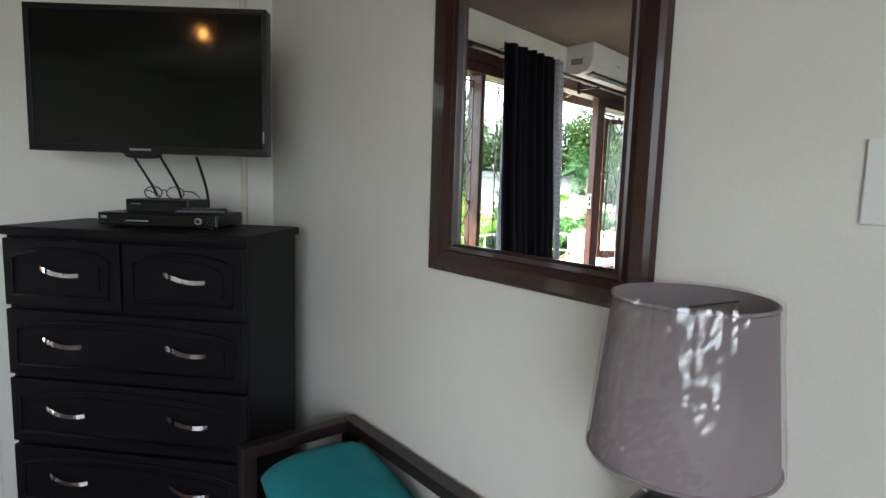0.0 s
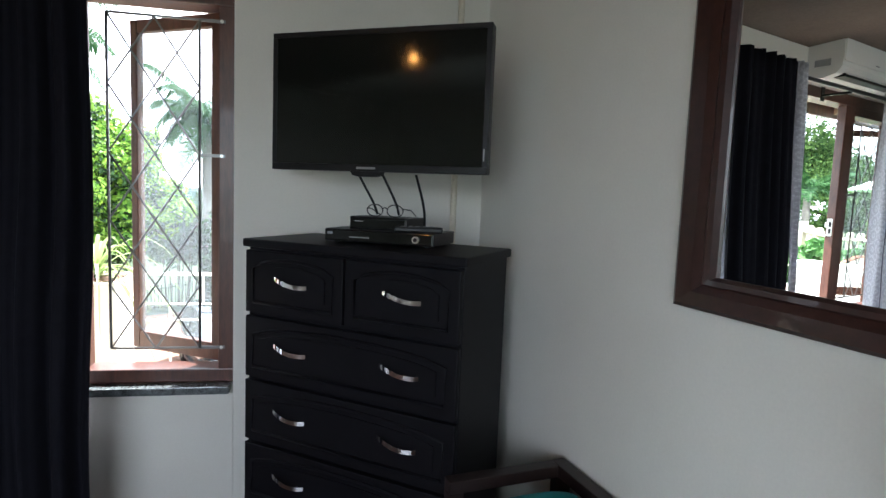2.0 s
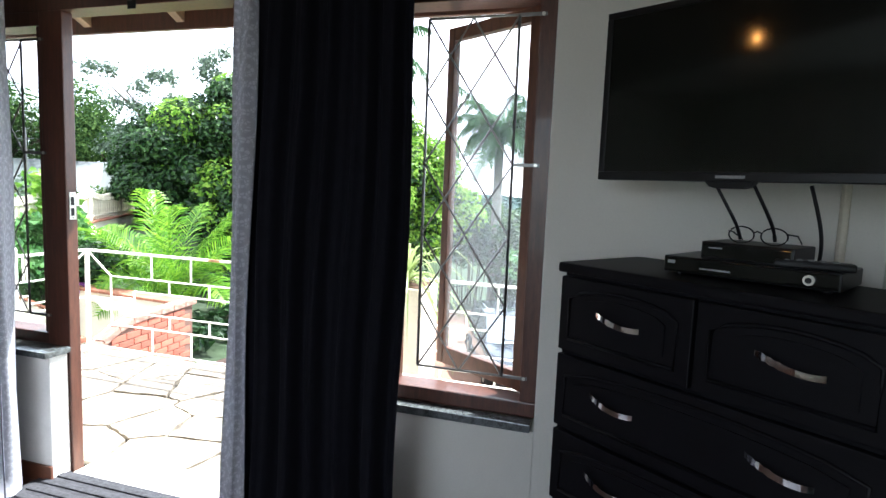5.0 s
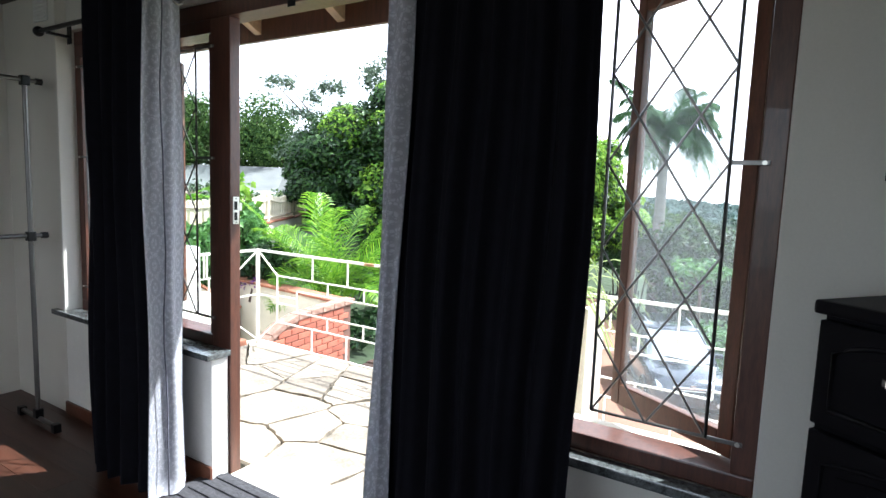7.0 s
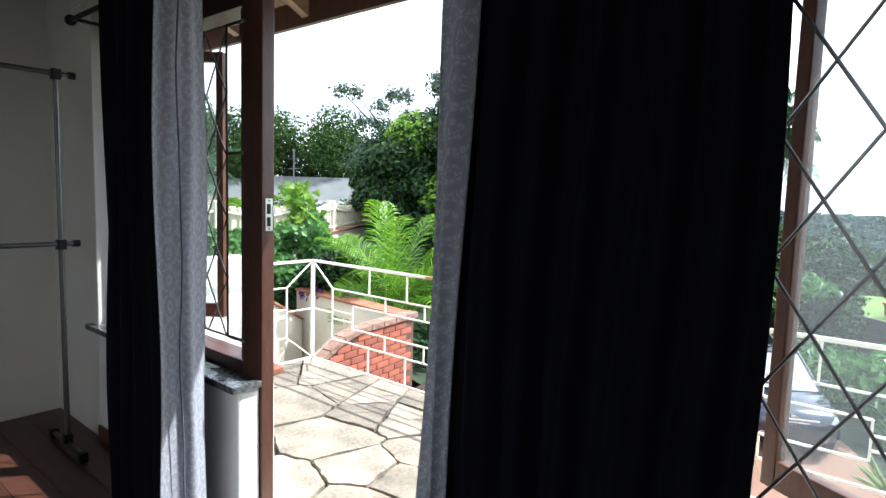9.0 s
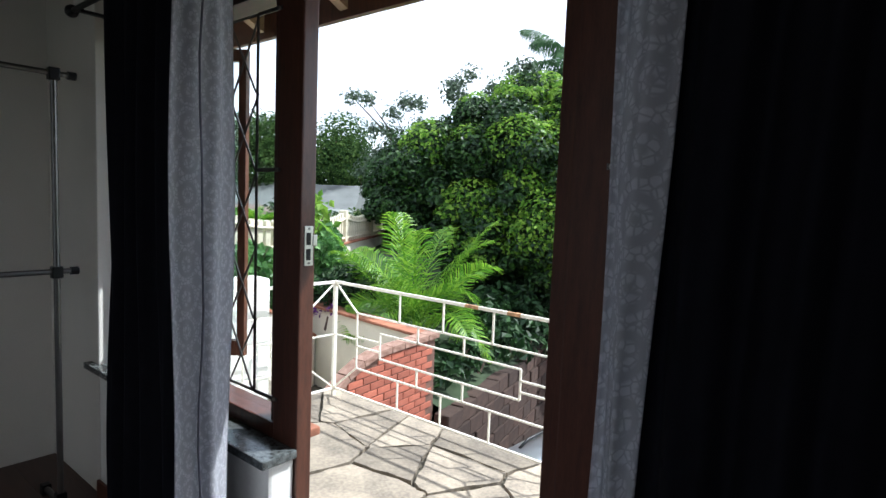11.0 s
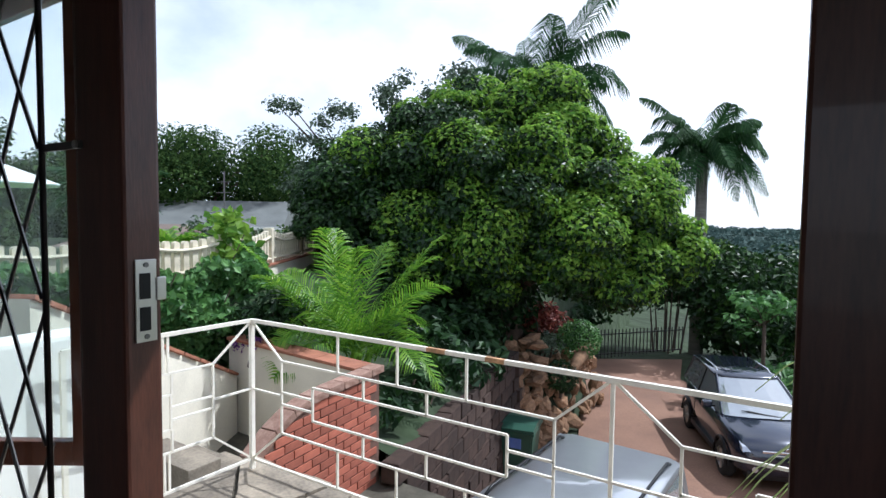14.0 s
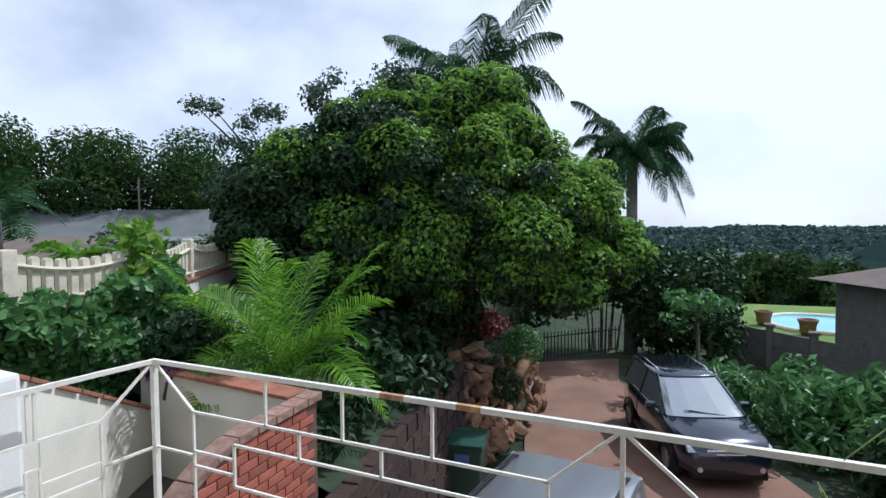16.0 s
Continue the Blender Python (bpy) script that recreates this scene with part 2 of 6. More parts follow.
M_PANEL = mat("grey_concrete_panel", (0.155, 0.145, 0.13), 0.95, var=0.25, scale=4, bump=0.4)
M_PICKET = mat("cream_concrete_picket", (0.62, 0.56, 0.43), 0.9, var=0.2, scale=8, grain=60, bump=0.4, dist=0.004)
M_IRON = mat("dark_iron", (0.03, 0.03, 0.03), 0.6, var=0.2, bump=0.1)
M_ROOFG = mat("grey_roof_sheet", (0.13, 0.14, 0.135), 0.95, var=0.2, scale=1.2, bump=0.2)
M_ROOFB = mat("brown_roof_tile", (0.15, 0.115, 0.095), 0.9, var=0.25, scale=2, bump=0.4)
M_BARK = mat("bark", (0.085, 0.06, 0.045), 0.95, var=0.4, scale=6, grain=40, bump=0.9, dist=0.02, stretch=(1, 1, 0.3))
M_PBARK = mat("grey_palm_bark", (0.19, 0.175, 0.155), 0.9, var=0.3, scale=4, grain=30, bump=0.7, dist=0.02, stretch=(0.4, 0.4, 4))
M_NAVY = mat("dark_blue_car_paint", (0.016, 0.022, 0.042), 0.22, metal=0.35, var=0.05, bump=0, coat=1.0)
M_SILVER = mat("silver_car_paint", (0.40, 0.42, 0.45), 0.28, metal=0.55, var=0.05, bump=0, coat=0.9)
M_CARGL = mat("tinted_car_glass", (0.42, 0.45, 0.47), 0.03, metal=0.6, var=0.05, bump=0, spec=0.9)
M_TYRE = mat("tyre_rubber", (0.015, 0.015, 0.015), 0.85, var=0.2, bump=0.2)
M_LAMPG = mat("headlight_glass", (0.55, 0.57, 0.60), 0.06, metal=0.6, var=0.2, scale=40, bump=0.1)
M_PLATE = mat("number_plate", (0.70, 0.68, 0.58), 0.5, var=0.05, bump=0)
M_WATER = mat("pool_water", (0.07, 0.48, 0.58), 0.05, var=0.15, scale=1.5, grain=9, bump=0.25, dist=0.02)
M_POT = mat("clay_pot", (0.30, 0.16, 0.09), 0.85, var=0.25, bump=0.3)
M_PURPLE = leafy("purple_petals", (0.12, 0.03, 0.20), (0.25, 0.09, 0.36))
M_EAVE = mat("eave_board", (0.34, 0.24, 0.15), 0.7, var=0.3, scale=7, grain=50, bump=0.2, stretch=(6, 1, 1), rand=0.2)
# the spreading tree's shaded and sunlit leaves, painted as two greens
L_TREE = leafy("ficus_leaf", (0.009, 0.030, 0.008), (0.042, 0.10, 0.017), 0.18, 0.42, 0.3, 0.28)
L_BRIGHT = leafy("bright_leaf", (0.10, 0.23, 0.026), (0.32, 0.50, 0.07), 0.58, 0.4, 0.2, 0.3)
L_DARK = leafy("dark_leaf", (0.010, 0.030, 0.010), (0.035, 0.085, 0.024), 0.2, 0.5, 0.25, 0.25)
L_FAR = leafy("far_leaf", (0.024, 0.055, 0.016), (0.085, 0.145, 0.036), 0.25, 0.85, 0.25, 0.1)
L_GREY = leafy("grey_green_leaf", (0.055, 0.085, 0.055), (0.13, 0.18, 0.11), 0.2, 0.5)
L_VINE = leafy("vine_leaf", (0.045, 0.13, 0.032), (0.15, 0.31, 0.09), 0.32, 0.4, 0.25, 0.35)
L_PALM = leafy("royal_palm_leaflet", (0.018, 0.055, 0.018), (0.055, 0.125, 0.040), 0.25, 0.7, 0.25, 0.15)
L_ARECA = leafy("areca_leaflet", (0.08, 0.21, 0.018), (0.24, 0.42, 0.04), 0.45, 0.38, 0.25, 0.3)
L_RED = leafy("red_leaf", (0.13, 0.022, 0.022), (0.30, 0.09, 0.06), 0.3, 0.4)
L_SPIDER = leafy("striped_blade", (0.14, 0.24, 0.05), (0.50, 0.55, 0.26), 0.35, 0.4)


# ---- building helpers ----
def part(name, bm, material, parent=None, label="", smooth=False, m=None):
    """One bmesh (or (verts, faces)) as one object under a thing."""
    me = bpy.data.meshes.new(name)
    if isinstance(bm, tuple):
        me.from_pydata(bm[0], [], bm[1])
        me.update()
    else:
        bmesh.ops.recalc_face_normals(bm, faces=bm.faces)
        bm.to_mesh(me)
        bm.free()
    me.materials.append(material)
    if smooth:
        me.polygons.foreach_set("use_smooth", [True] * len(me.polygons))
    ob = new(name, me)
    if m is not None:
        ob.matrix_basis = m
    if parent:
        ob.parent = parent
    if label:
        ob["label"] = label
    return ob


def share(name, mesh, m, parent):
    ob = new(name, mesh)
    ob.matrix_basis = m
    ob.parent = parent
    return ob


def thing(name, label, category, group="", m=None, kind=""):
    ob = new(name)
    ob.empty_display_size = 0.1
    if m is not None:
        ob.matrix_basis = m
    return tagged(ob, label, category, group, kind)


def bm_box(a, b, bevel=0.0, into=None):
    bm = into or bmesh.new()
    c = [(p + q) / 2 for p, q in zip(a, b)]
    s = [abs(q - p) for p, q in zip(a, b)]
    r = bmesh.ops.create_cube(bm, size=1, matrix=Matrix.LocRotScale(c, None, s))
    if bevel:
        ed = list({e for v in r["verts"] for e in v.link_edges})
        bmesh.ops.bevel(bm, geom=ed, offset=bevel, segments=2, affect="EDGES", profile=0.6)
    return bm


def bm_bar(p, q, r, seg=8, into=None, r2=None, square=False):
    """A round or square bar from p to q."""
    bm = into or bmesh.new()
    p, q = Vector(p), Vector(q)
    d = q - p
    turn = d.to_track_quat("Z", "Y").to_matrix().to_4x4()
    if square:
        bmesh.ops.create_cube(bm, size=1, matrix=Matrix.Translation((p + q) / 2) @ turn @ Matrix.Diagonal((2 * r, 2 * r, d.length, 1)))
    else:
        bmesh.ops.create_cone(bm, cap_ends=True, segments=seg, radius1=r, radius2=r if r2 is None else r2, depth=d.length, matrix=Matrix.Translation((p + q) / 2) @ turn)
    return bm


def bm_tube(points, radii, seg=8, into=None):
    """A tube along a line of points with a radius at each."""
    bm = into or bmesh.new()
    rings = []
    for i, p in enumerate(points):
        p = Vector(p)
        d = (Vector(points[min(i + 1, len(points) - 1)]) - Vector(points[max(i - 1, 0)])).normalized()
        up = Vector((0, 0, 1)) if abs(d.z) < 0.9 else Vector((1, 0, 0))
        u = d.cross(up).normalized()
        w = d.cross(u)
        r = radii[i] if hasattr(radii, "__len__") else radii
        rings.append([bm.verts.new(p + (u * math.cos(a) + w * math.sin(a)) * r) for a in [2 * math.pi * k / seg for k in range(seg)]])
    for a, b in zip(rings, rings[1:]):
        for k in range(seg):
            bm.faces.new((a[k], a[(k + 1) % seg], b[(k + 1) % seg], b[k]))
    bm.faces.new(rings[0][::-1])
    bm.faces.new(rings[-1])
    return bm


def bm_lathe(profile, seg=24, into=None, at=(0, 0, 0)):
    bm = into or bmesh.new()
    rings = [[bm.verts.new((at[0] + r * math.cos(2 * math.pi * k / seg), at[1] + r * math.sin(2 * math.pi * k / seg), at[2] + z)) for k in range(seg)] for r, z in profile]
    for a, b in zip(rings, rings[1:]):
        for k in range(seg):
            bm.faces.new((a[k], a[(k + 1) % seg], b[(k + 1) % seg], b[k]))
    return bm


def bm_prism(outline, lo, hi, axis=2, into=None):
    """An outline of 2-d points pushed along an axis from lo to hi."""
    bm = into or bmesh.new()
    place = (lambda u, v, h: (h, u, v), lambda u, v, h: (u, h, v), lambda u, v, h: (u, v, h))[axis]
    a = [bm.verts.new(place(u, v, lo)) for u, v in outline]
    b = [bm.verts.new(place(u, v, hi)) for u, v in outline]
    bm.faces.new(a[::-1])
    bm.faces.new(b)
    for i in range(len(a)):
        j = (i + 1) % len(a)
        bm.faces.new((a[i], a[j], b[j], b[i]))
    return bm


def structure(name, bm, material, label, m=None, smooth=False):
    ob = part(name, bm, material, None, "", smooth, m)
    return tagged(ob, label, name.split("_")[0], "", "structure")


def leaf_mesh(points, normals, size, rng, long=1.7, fold=0.25, spread=0.65):
    """Many small folded leaves, one at each point, as vertex and face lists."""
    n = len(points)
    d = rng.normal(size=(n, 3))
    nn = normals + rng.normal(size=(n, 3)) * spread
    nn /= np.linalg.norm(nn, axis=1)[:, None] + 1e-9
    u = d - (d * nn).sum(1)[:, None] * nn
    u /= np.linalg.norm(u, axis=1)[:, None] + 1e-9
    v = np.cross(nn, u)
    s = size * rng.uniform(0.6, 1.35, size=(n, 1))
    a = points - u * s * long / 2
    c = points + u * s * long / 2
    b = points + v * s * 0.5 + nn * s * fold
    e = points - v * s * 0.5 + nn * s * fold
    vs = np.stack([a, b, c, e], 1).reshape(-1, 3)
    f = np.arange(n * 4).reshape(-1, 4)
    faces = np.concatenate([f[:, [0, 1, 2]], f[:, [0, 2, 3]]])
    return vs.tolist(), faces.tolist()


def clump_points(centres, radii, per, rng, shell=0.72):
    """Points spread through the outer part of many uneven clumps, with outward normals."""
    ps, ns = [], []
    for c, r in zip(centres, radii):
        k = max(6, int(per * np.mean(r) ** 2))
        d = rng.normal(size=(k, 3))
        d /= np.linalg.norm(d, axis=1)[:, None]
        q = rng.uniform(shell, 1.08, size=(k, 1)) ** 1.0
        ps.append(np.asarray(c) + d * q * np.asarray(r))
        ns.append(d + np.array((0, 0, 0.55)))
    return np.concatenate(ps), np.concatenate(ns)


def tree(name, label, base, trunk_r, fork_z, clumps, leaf, size, per, seed, bark=None, young=None, shell=0.6, category="tree", order=0.65):
    """Tapered trunk, a limb to each main clump, and a crown of leaves in clumps: clumps is a list of (centre, radii).
    young is a brighter leaf that paints sunlight onto the sun-side clumps.
    """
    rng = np.random.default_rng(seed)
    t = thing(name, label, category, m=Matrix.Translation(base))
    b = Vector(base)
    bm = bmesh.new()
    f = Vector((base[0], base[1], fork_z)) - b
    bm_tube([(0, 0, -0.2), (trunk_r * 0.2, 0, f.z * 0.4), tuple(f)], [trunk_r * 1.35, trunk_r, trunk_r * 0.8], 9, bm)
    for i, (c, r) in enumerate(clumps[:14]):
        e = Vector(c) - b
        mid = f.lerp(e, 0.5) + Vector((0, 0, 0.12 * (e - f).length))
        bm_tube([tuple(f), tuple(mid), tuple(e)], [trunk_r * 0.5, trunk_r * 0.28, trunk_r * 0.07], 6, bm)
    part("trunk", bm, bark or M_BARK, t, smooth=True)
    cs = [np.asarray(c) - np.asarray(base) for c, r in clumps]
    p, nn = clump_points(cs, [r for c, r in clumps], per, rng, shell)
    part("crown", leaf_mesh(p, nn, size, rng, spread=order), leaf, t)
    if young:
        # sunlight painted as brighter leaves, on clumps to the right and on top
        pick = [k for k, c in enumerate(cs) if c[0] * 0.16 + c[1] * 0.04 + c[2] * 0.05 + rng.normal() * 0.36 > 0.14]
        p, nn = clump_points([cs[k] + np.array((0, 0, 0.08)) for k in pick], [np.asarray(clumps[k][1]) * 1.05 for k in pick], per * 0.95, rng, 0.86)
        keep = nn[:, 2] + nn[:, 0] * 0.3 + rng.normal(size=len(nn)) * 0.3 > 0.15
        part("young_growth", leaf_mesh(p[keep], nn[keep], size * 0.95, rng, spread=order), young, t, "bright yellow-green leaves painting the sunlit side")
    return t


def frond(length, droop, rise, leaflet, count, rng, width=0.02, side=0.55, hang=0.25):
    """One palm frond along +x: an arched stalk with leaflets in two rows, as vertex and face lists."""
    vs, fs = [], []
    pts = []
    for i in range(count + 1):
        s = i / count
        pts.append(np.array((length * s * (1 - 0.18 * droop * s), 0, rise * length * s - droop * length * s * s)))
    def quad(a, b, c, d):
        k = len(vs)
        vs.extend([tuple(a), tuple(b), tuple(c), tuple(d)])
        fs.append((k, k + 1, k + 2, k + 3))
    for a, b in zip(pts, pts[1:]):
        w = np.array((0, 0.014, 0))
        quad(a - w, b - w, b + w, a + w)
    for i in range(1, count + 1):
        s = i / count
        ll = leaflet * (math.sin(math.pi * min(1, 0.16 + s * 0.82)) ** 0.7) * rng.uniform(0.85, 1.1)
        d = pts[i] - pts[i - 1]
        d /= np.linalg.norm(d)
        for sgn in (-1, 1):
            out = d * (1 - side) + np.array((0, sgn, 0)) * side + np.array((0, 0, rng.uniform(0.05, 0.22)))
            out /= np.linalg.norm(out)
            w = d * width
            m1 = pts[i] + out * ll * 0.55
            tip = pts[i] + out * ll - np.array((0, 0, hang * ll))
            quad(pts[i] - w, pts[i] + w, m1 + w * 1.2, m1 - w * 1.2)
            quad(m1 - w * 1.2, m1 + w * 1.2, tip + w * 0.15, tip - w * 0.15)
    return vs, fs


def palm(name, label, base, crown_z, trunk_r, fronds, length, leaf, seed, leaflet=0.55, count=34, droop=(0.35, 0.75), rise=(0.1, 0.9), width=0.022, stems=1, bark=None, hang=0.3, lean=0.0):
    rng = np.random.default_rng(seed)
    t = thing(name, label, "palm", m=Matrix.Translation(base))
    h = crown_z - base[2]
    for s in range(stems):
        o = Vector((0, 0, 0)) if stems == 1 else Vector((rng.uniform(-0.22, 0.22), rng.uniform(-0.18, 0.18), 0))
        part("trunk", bm_tube([tuple(o + Vector((0, 0, -0.15))), tuple(o + Vector((lean * 0.4, 0, h * 0.5))), tuple(o * 1.6 + Vector((lean, 0, h)))], [trunk_r * 1.25, trunk_r, trunk_r * 0.85], 10), bark or M_PBARK, t, smooth=True)
    for i in range(fronds):
        a = 2 * math.pi * (i * 0.381966 + rng.uniform(-0.04, 0.04))
        k = (i + 0.5) / fronds
        ri = rise[0] + (rise[1] - rise[0]) * k
        dr = droop[1] + (droop[0] - droop[1]) * k
        o = Vector((lean, 0, h)) if stems == 1 else Vector((rng.uniform(-0.3, 0.3), rng.uniform(-0.25, 0.25), h * rng.uniform(0.6, 1.0)))
        vs, fs = frond(length * rng.uniform(0.85, 1.1), dr, ri, leaflet, count, rng, width, hang=hang)
        part("frond", (vs, fs), leaf, t, m=Matrix.Translation(o) @ pose(0, 0, 0, rng.uniform(-25, 25), 0, math.degrees(a)))
    return t


def shrub(name, label, clumps, leaf, size, per, seed, long=1.7, shell=0.55):
    """A bush of leaf clumps on a few stems."""
    rng = np.random.default_rng(seed)
    base = np.array(clumps[0][0], float)
    base[2] = min(c[2] - r[2] for c, r in clumps) - 0.05
    t = thing(name, label, "shrub", m=Matrix.Translation(base))
    bm = bmesh.new()
    for c, r in clumps[:10]:
        e = np.asarray(c) - base
        bm_tube([(e[0] * 0.6, e[1] * 0.6, -0.1), (e[0] * 0.8, e[1] * 0.8, e[2] * 0.5), tuple(e)], [0.04, 0.03, 0.012], 5, bm)
    part("stem", bm, M_BARK, t)
    p, nn = clump_points([np.asarray(c) - base for c, r in clumps], [r for c, r in clumps], per, rng, shell)
    part("foliage", leaf_mesh(p, nn, size, rng, long), leaf, t)
    return t


# ---- the room ----
TURN = 10.4                                     # the mirror wall leans this far from square
WALLM = pose(3.27, -1.143, 0, 0, 0, TURN)       # its frame: y along the wall, -x into the room
CEIL_Z = 2.52
room = [(-1.95, -4.2), (3.82, -4.2), (3.065, 0.02), (-1.95, 0.02)]
floor = structure("floor", bm_prism(room, -0.2, -0.012), M_JOINT, "dark base under a red-brown wooden floor")
structure("ceiling", bm_prism([(-2.1, -4.3), (4.0, -4.3), (3.3, 0.2), (-2.1, 0.2)], CEIL_Z, CEIL_Z + 0.1), M_CEIL, "white boarded ceiling with thin cover strips")
bm = bmesh.new()
for x in (-0.75, 0.45, 1.65):
    bm_box((x - 0.02, -4.2, CEIL_Z - 0.008), (x + 0.02, -0.1, CEIL_Z + 0.001), 0, bm)
structure("trim_ceiling", bm, M_CEIL, "flat white cover strips on the ceiling joints")
structure("wall_east", bm_box((0, -3.2, -0.2), (0.2, 1.4, CEIL_Z)), M_WALL, "cream painted plaster wall with the mirror", m=WALLM)
structure("wall_west", bm_box((-2.15, -4.3, -0.2), (-1.95, 0.22, CEIL_Z)), M_WALL, "cream painted plaster side wall")
structure("wall_south_1", bm_box((-2.15, -4.4, -0.2), (0.3, -4.2, CEIL_Z)), M_WALL, "cream painted plaster back wall")
# these pieces leave an added window opening, never in view, for the fill lamp
structure("wall_south_2", bm_box((2.3, -4.4, -0.2), (4.1, -4.2, CEIL_Z)), M_WALL, "cream painted plaster back wall beside an added window")
structure("wall_south_3", bm_box((0.3, -4.4, -0.2), (2.3, -4.2, 0.75)), M_WALL, "cream painted plaster wall under the added back window")
structure("wall_south_4", bm_box((0.3, -4.4, 2.2), (2.3, -4.2, CEIL_Z)), M_WALL, "cream painted plaster wall over the added back window")
structure("wall_north_1", bm_box((2.11, -0.035, -0.2), (3.3, 0.22, CEIL_Z), 0.006), M_WALL, "cream plaster wall beside the window")
structure("wall_north_2", bm_box((1.0, -0.035, -0.2), (2.11, 0.22, 0.565)), M_WALL, "low plaster wall under the window")
structure("wall_north_3", bm_box((-1.33, -0.092, -0.2), (-0.012, 0.0, 0.575), 0.012), M_WHITE, "low white plaster wall beside the doorway")
structure("wall_north_4", bm_box((-1.33, 0.002, -0.2), (-0.132, 0.15, 0.56), 0.01), M_WHITE, "low white plaster wall seen from outside")
structure("wall_north_5", bm_box((-2.1, -0.092, -0.2), (-1.33, 0.22, CEIL_Z), 0.006), M_WALL, "cream plaster wall at the corner")
structure("wall_north_6", bm_box((-1.33, -0.035, 2.15), (2.11, 0.22, CEIL_Z)), M_WALL, "plaster wall over the doorway and windows")
structure("baseboard", bm_box((-1.33, -0.108, 0), (-0.005, -0.094, 0.075), 0.004), M_SKIRT, "dark brown skirting along the low wall")
structure("baseboard_east", bm_box((-0.016, -3.1, 0), (-0.002, 1.1, 0.08), 0.004), M_SKIRT, "dark brown skirting under the mirror wall", m=WALLM)

# window sills of dark polished granite
structure("sill_1", bm_box((1.0, -0.058, 0.567), (2.10, 0.0, 0.597), 0.004), M_GRANITE, "dark polished granite sill under the window")
structure("sill_2", bm_box((-1.42, -0.125, 0.577), (0.005, -0.001, 0.604), 0.004), M_GRANITE, "dark polished granite sill beside the doorway")
structure("sill_3", bm_box((-1.33, 0.112, 0.562), (-0.115, 0.185, 0.592), 0.006), M_TILE, "brown tiled outer sill")
structure("sill_4", bm_box((1.0, 0.10, 0.567), (2.11, 0.29, 0.594), 0.006), M_OUT, "pale plastered outer sill")


def bars(name, boxes, material, parent, bevel=0.004):
    for a, b in boxes:
        part(name, bm_box(a, b, bevel), material, parent)


door = thing("door_1", "open doorway in a red-brown wooden frame", "doorway", kind="structure")
part("jamb", bm_box((-0.13, 0.0, -0.05), (0.0, 0.055, 2.08), 0.005), M_FRAME, door)
part("jamb", bm_box((0.885, 0.0, -0.05), (1.0, 0.11, 2.08), 0.005), M_FRAME, door)
part("stop", bm_box((0.812, 0.075, 0.0), (0.887, 0.125, 2.08), 0.004), M_FRAME, door)
part("threshold", bm_box((0.0, -0.005, -0.05), (0.88, 0.20, 0.006), 0.004), M_OUT, door)
plate = part("strike_plate", bm_box((0.0005, 0.014, 1.180), (0.0035, 0.046, 1.302), 0.001), M_STEEL, door, "worn steel strike plate")
for z0, z1 in ((1.197, 1.232), (1.244, 1.282)):
    part("slot", bm_box((0.0030, 0.020, z0), (0.0046, 0.036, z1)), M_BLACK, plate)
part("lip", bm_box((0.001, 0.044, 1.240), (0.006, 0.060, 1.275), 0.002), M_STEEL, plate)
for z in (1.188, 1.294):
    part("screw", bm_bar((0.003, 0.030, z), (0.0048, 0.030, z), 0.004, 8), M_TUBE, plate)


def window(name, x0, x1, mullion, label):
    w = thing(name, label, "window", kind="structure")
    part("head", bm_box((x0, 0.001, 2.02), (x1, 0.11, 2.08), 0.004), M_FRAME, w)
    part("window_sill", bm_box((x0, 0.001, 0.598), (x1, 0.11, 0.652), 0.006), M_FRAME, w)
    out = (x1 - 0.06, x1) if mullion > 1 else (x0, x0 + 0.06)
    inn = (x0, x0 + 0.034) if mullion > 1 else (x1 - 0.03, x1)
    part("window_frame", bm_box((out[0], 0.0015, 0.652), (out[1], 0.11, 2.02), 0.004), M_FRAME, w)
    part("window_frame", bm_box((inn[0], 0.012, 0.652), (inn[1], 0.10, 2.02), 0.004), M_FRAME, w)
    part("mullion", bm_box((mullion - 0.02, 0.005, 0.652), (mullion + 0.02, 0.105, 2.02), 0.004), M_FRAME, w)
    a, b = (inn[1], mullion - 0.02) if mullion > 1 else (mullion + 0.02, inn[0])
    pane = part("pane", bm_box((a, 0.056, 0.652), (b, 0.060, 2.02)), M_GLASS, w)
    pane.visible_shadow = False
    return w


window_1 = window("window_1", 1.0, 2.11, 1.555, "red-brown wooden window with steel burglar bars")
window_2 = window("window_2", -1.33, -0.13, -0.79, "red-brown wooden window with steel burglar bars")
structure("trim_head", bm_box((-1.33, 0.0, 2.08), (2.11, 0.112, 2.15), 0.004), M_FRAME, "red-brown wooden head over doorway and windows")


def casement(m, width, parent):
    """A sash hung at its origin that reaches along +x."""
    c = thing("casement", "", "")
    c.matrix_basis = m
    c.parent = parent
    for a, b in (((0, -0.018, 0), (0.045, 0.018, 1.36)), ((width - 0.036, -0.018, 0), (width, 0.018, 1.36)), ((0.045, -0.017, 0), (width - 0.036, 0.017, 0.07)), ((0.045, -0.017, 1.31), (width - 0.036, 0.017, 1.36))):
        part("rail", bm_box(a, b, 0.004), M_CASE, c)
    pane = part("pane", bm_box((0.045, -0.002, 0.07), (width - 0.036, 0.002, 1.31)), M_DUSTY, c, "dusty window glass")
    pane.visible_shadow = False
    for z in (0.16, 1.16):
        part("hinge", bm_box((-0.012, -0.026, z), (0.02, -0.016, z + 0.075), 0.002), M_STEEL, c)
    return c


def empty_off(ob):
    for key in ("label", "category"):
        if key in ob:
            del ob[key]


empty_off(casement(pose(2.052, 0.092, 0.658, 0, 0, 149), 0.465, window_1))
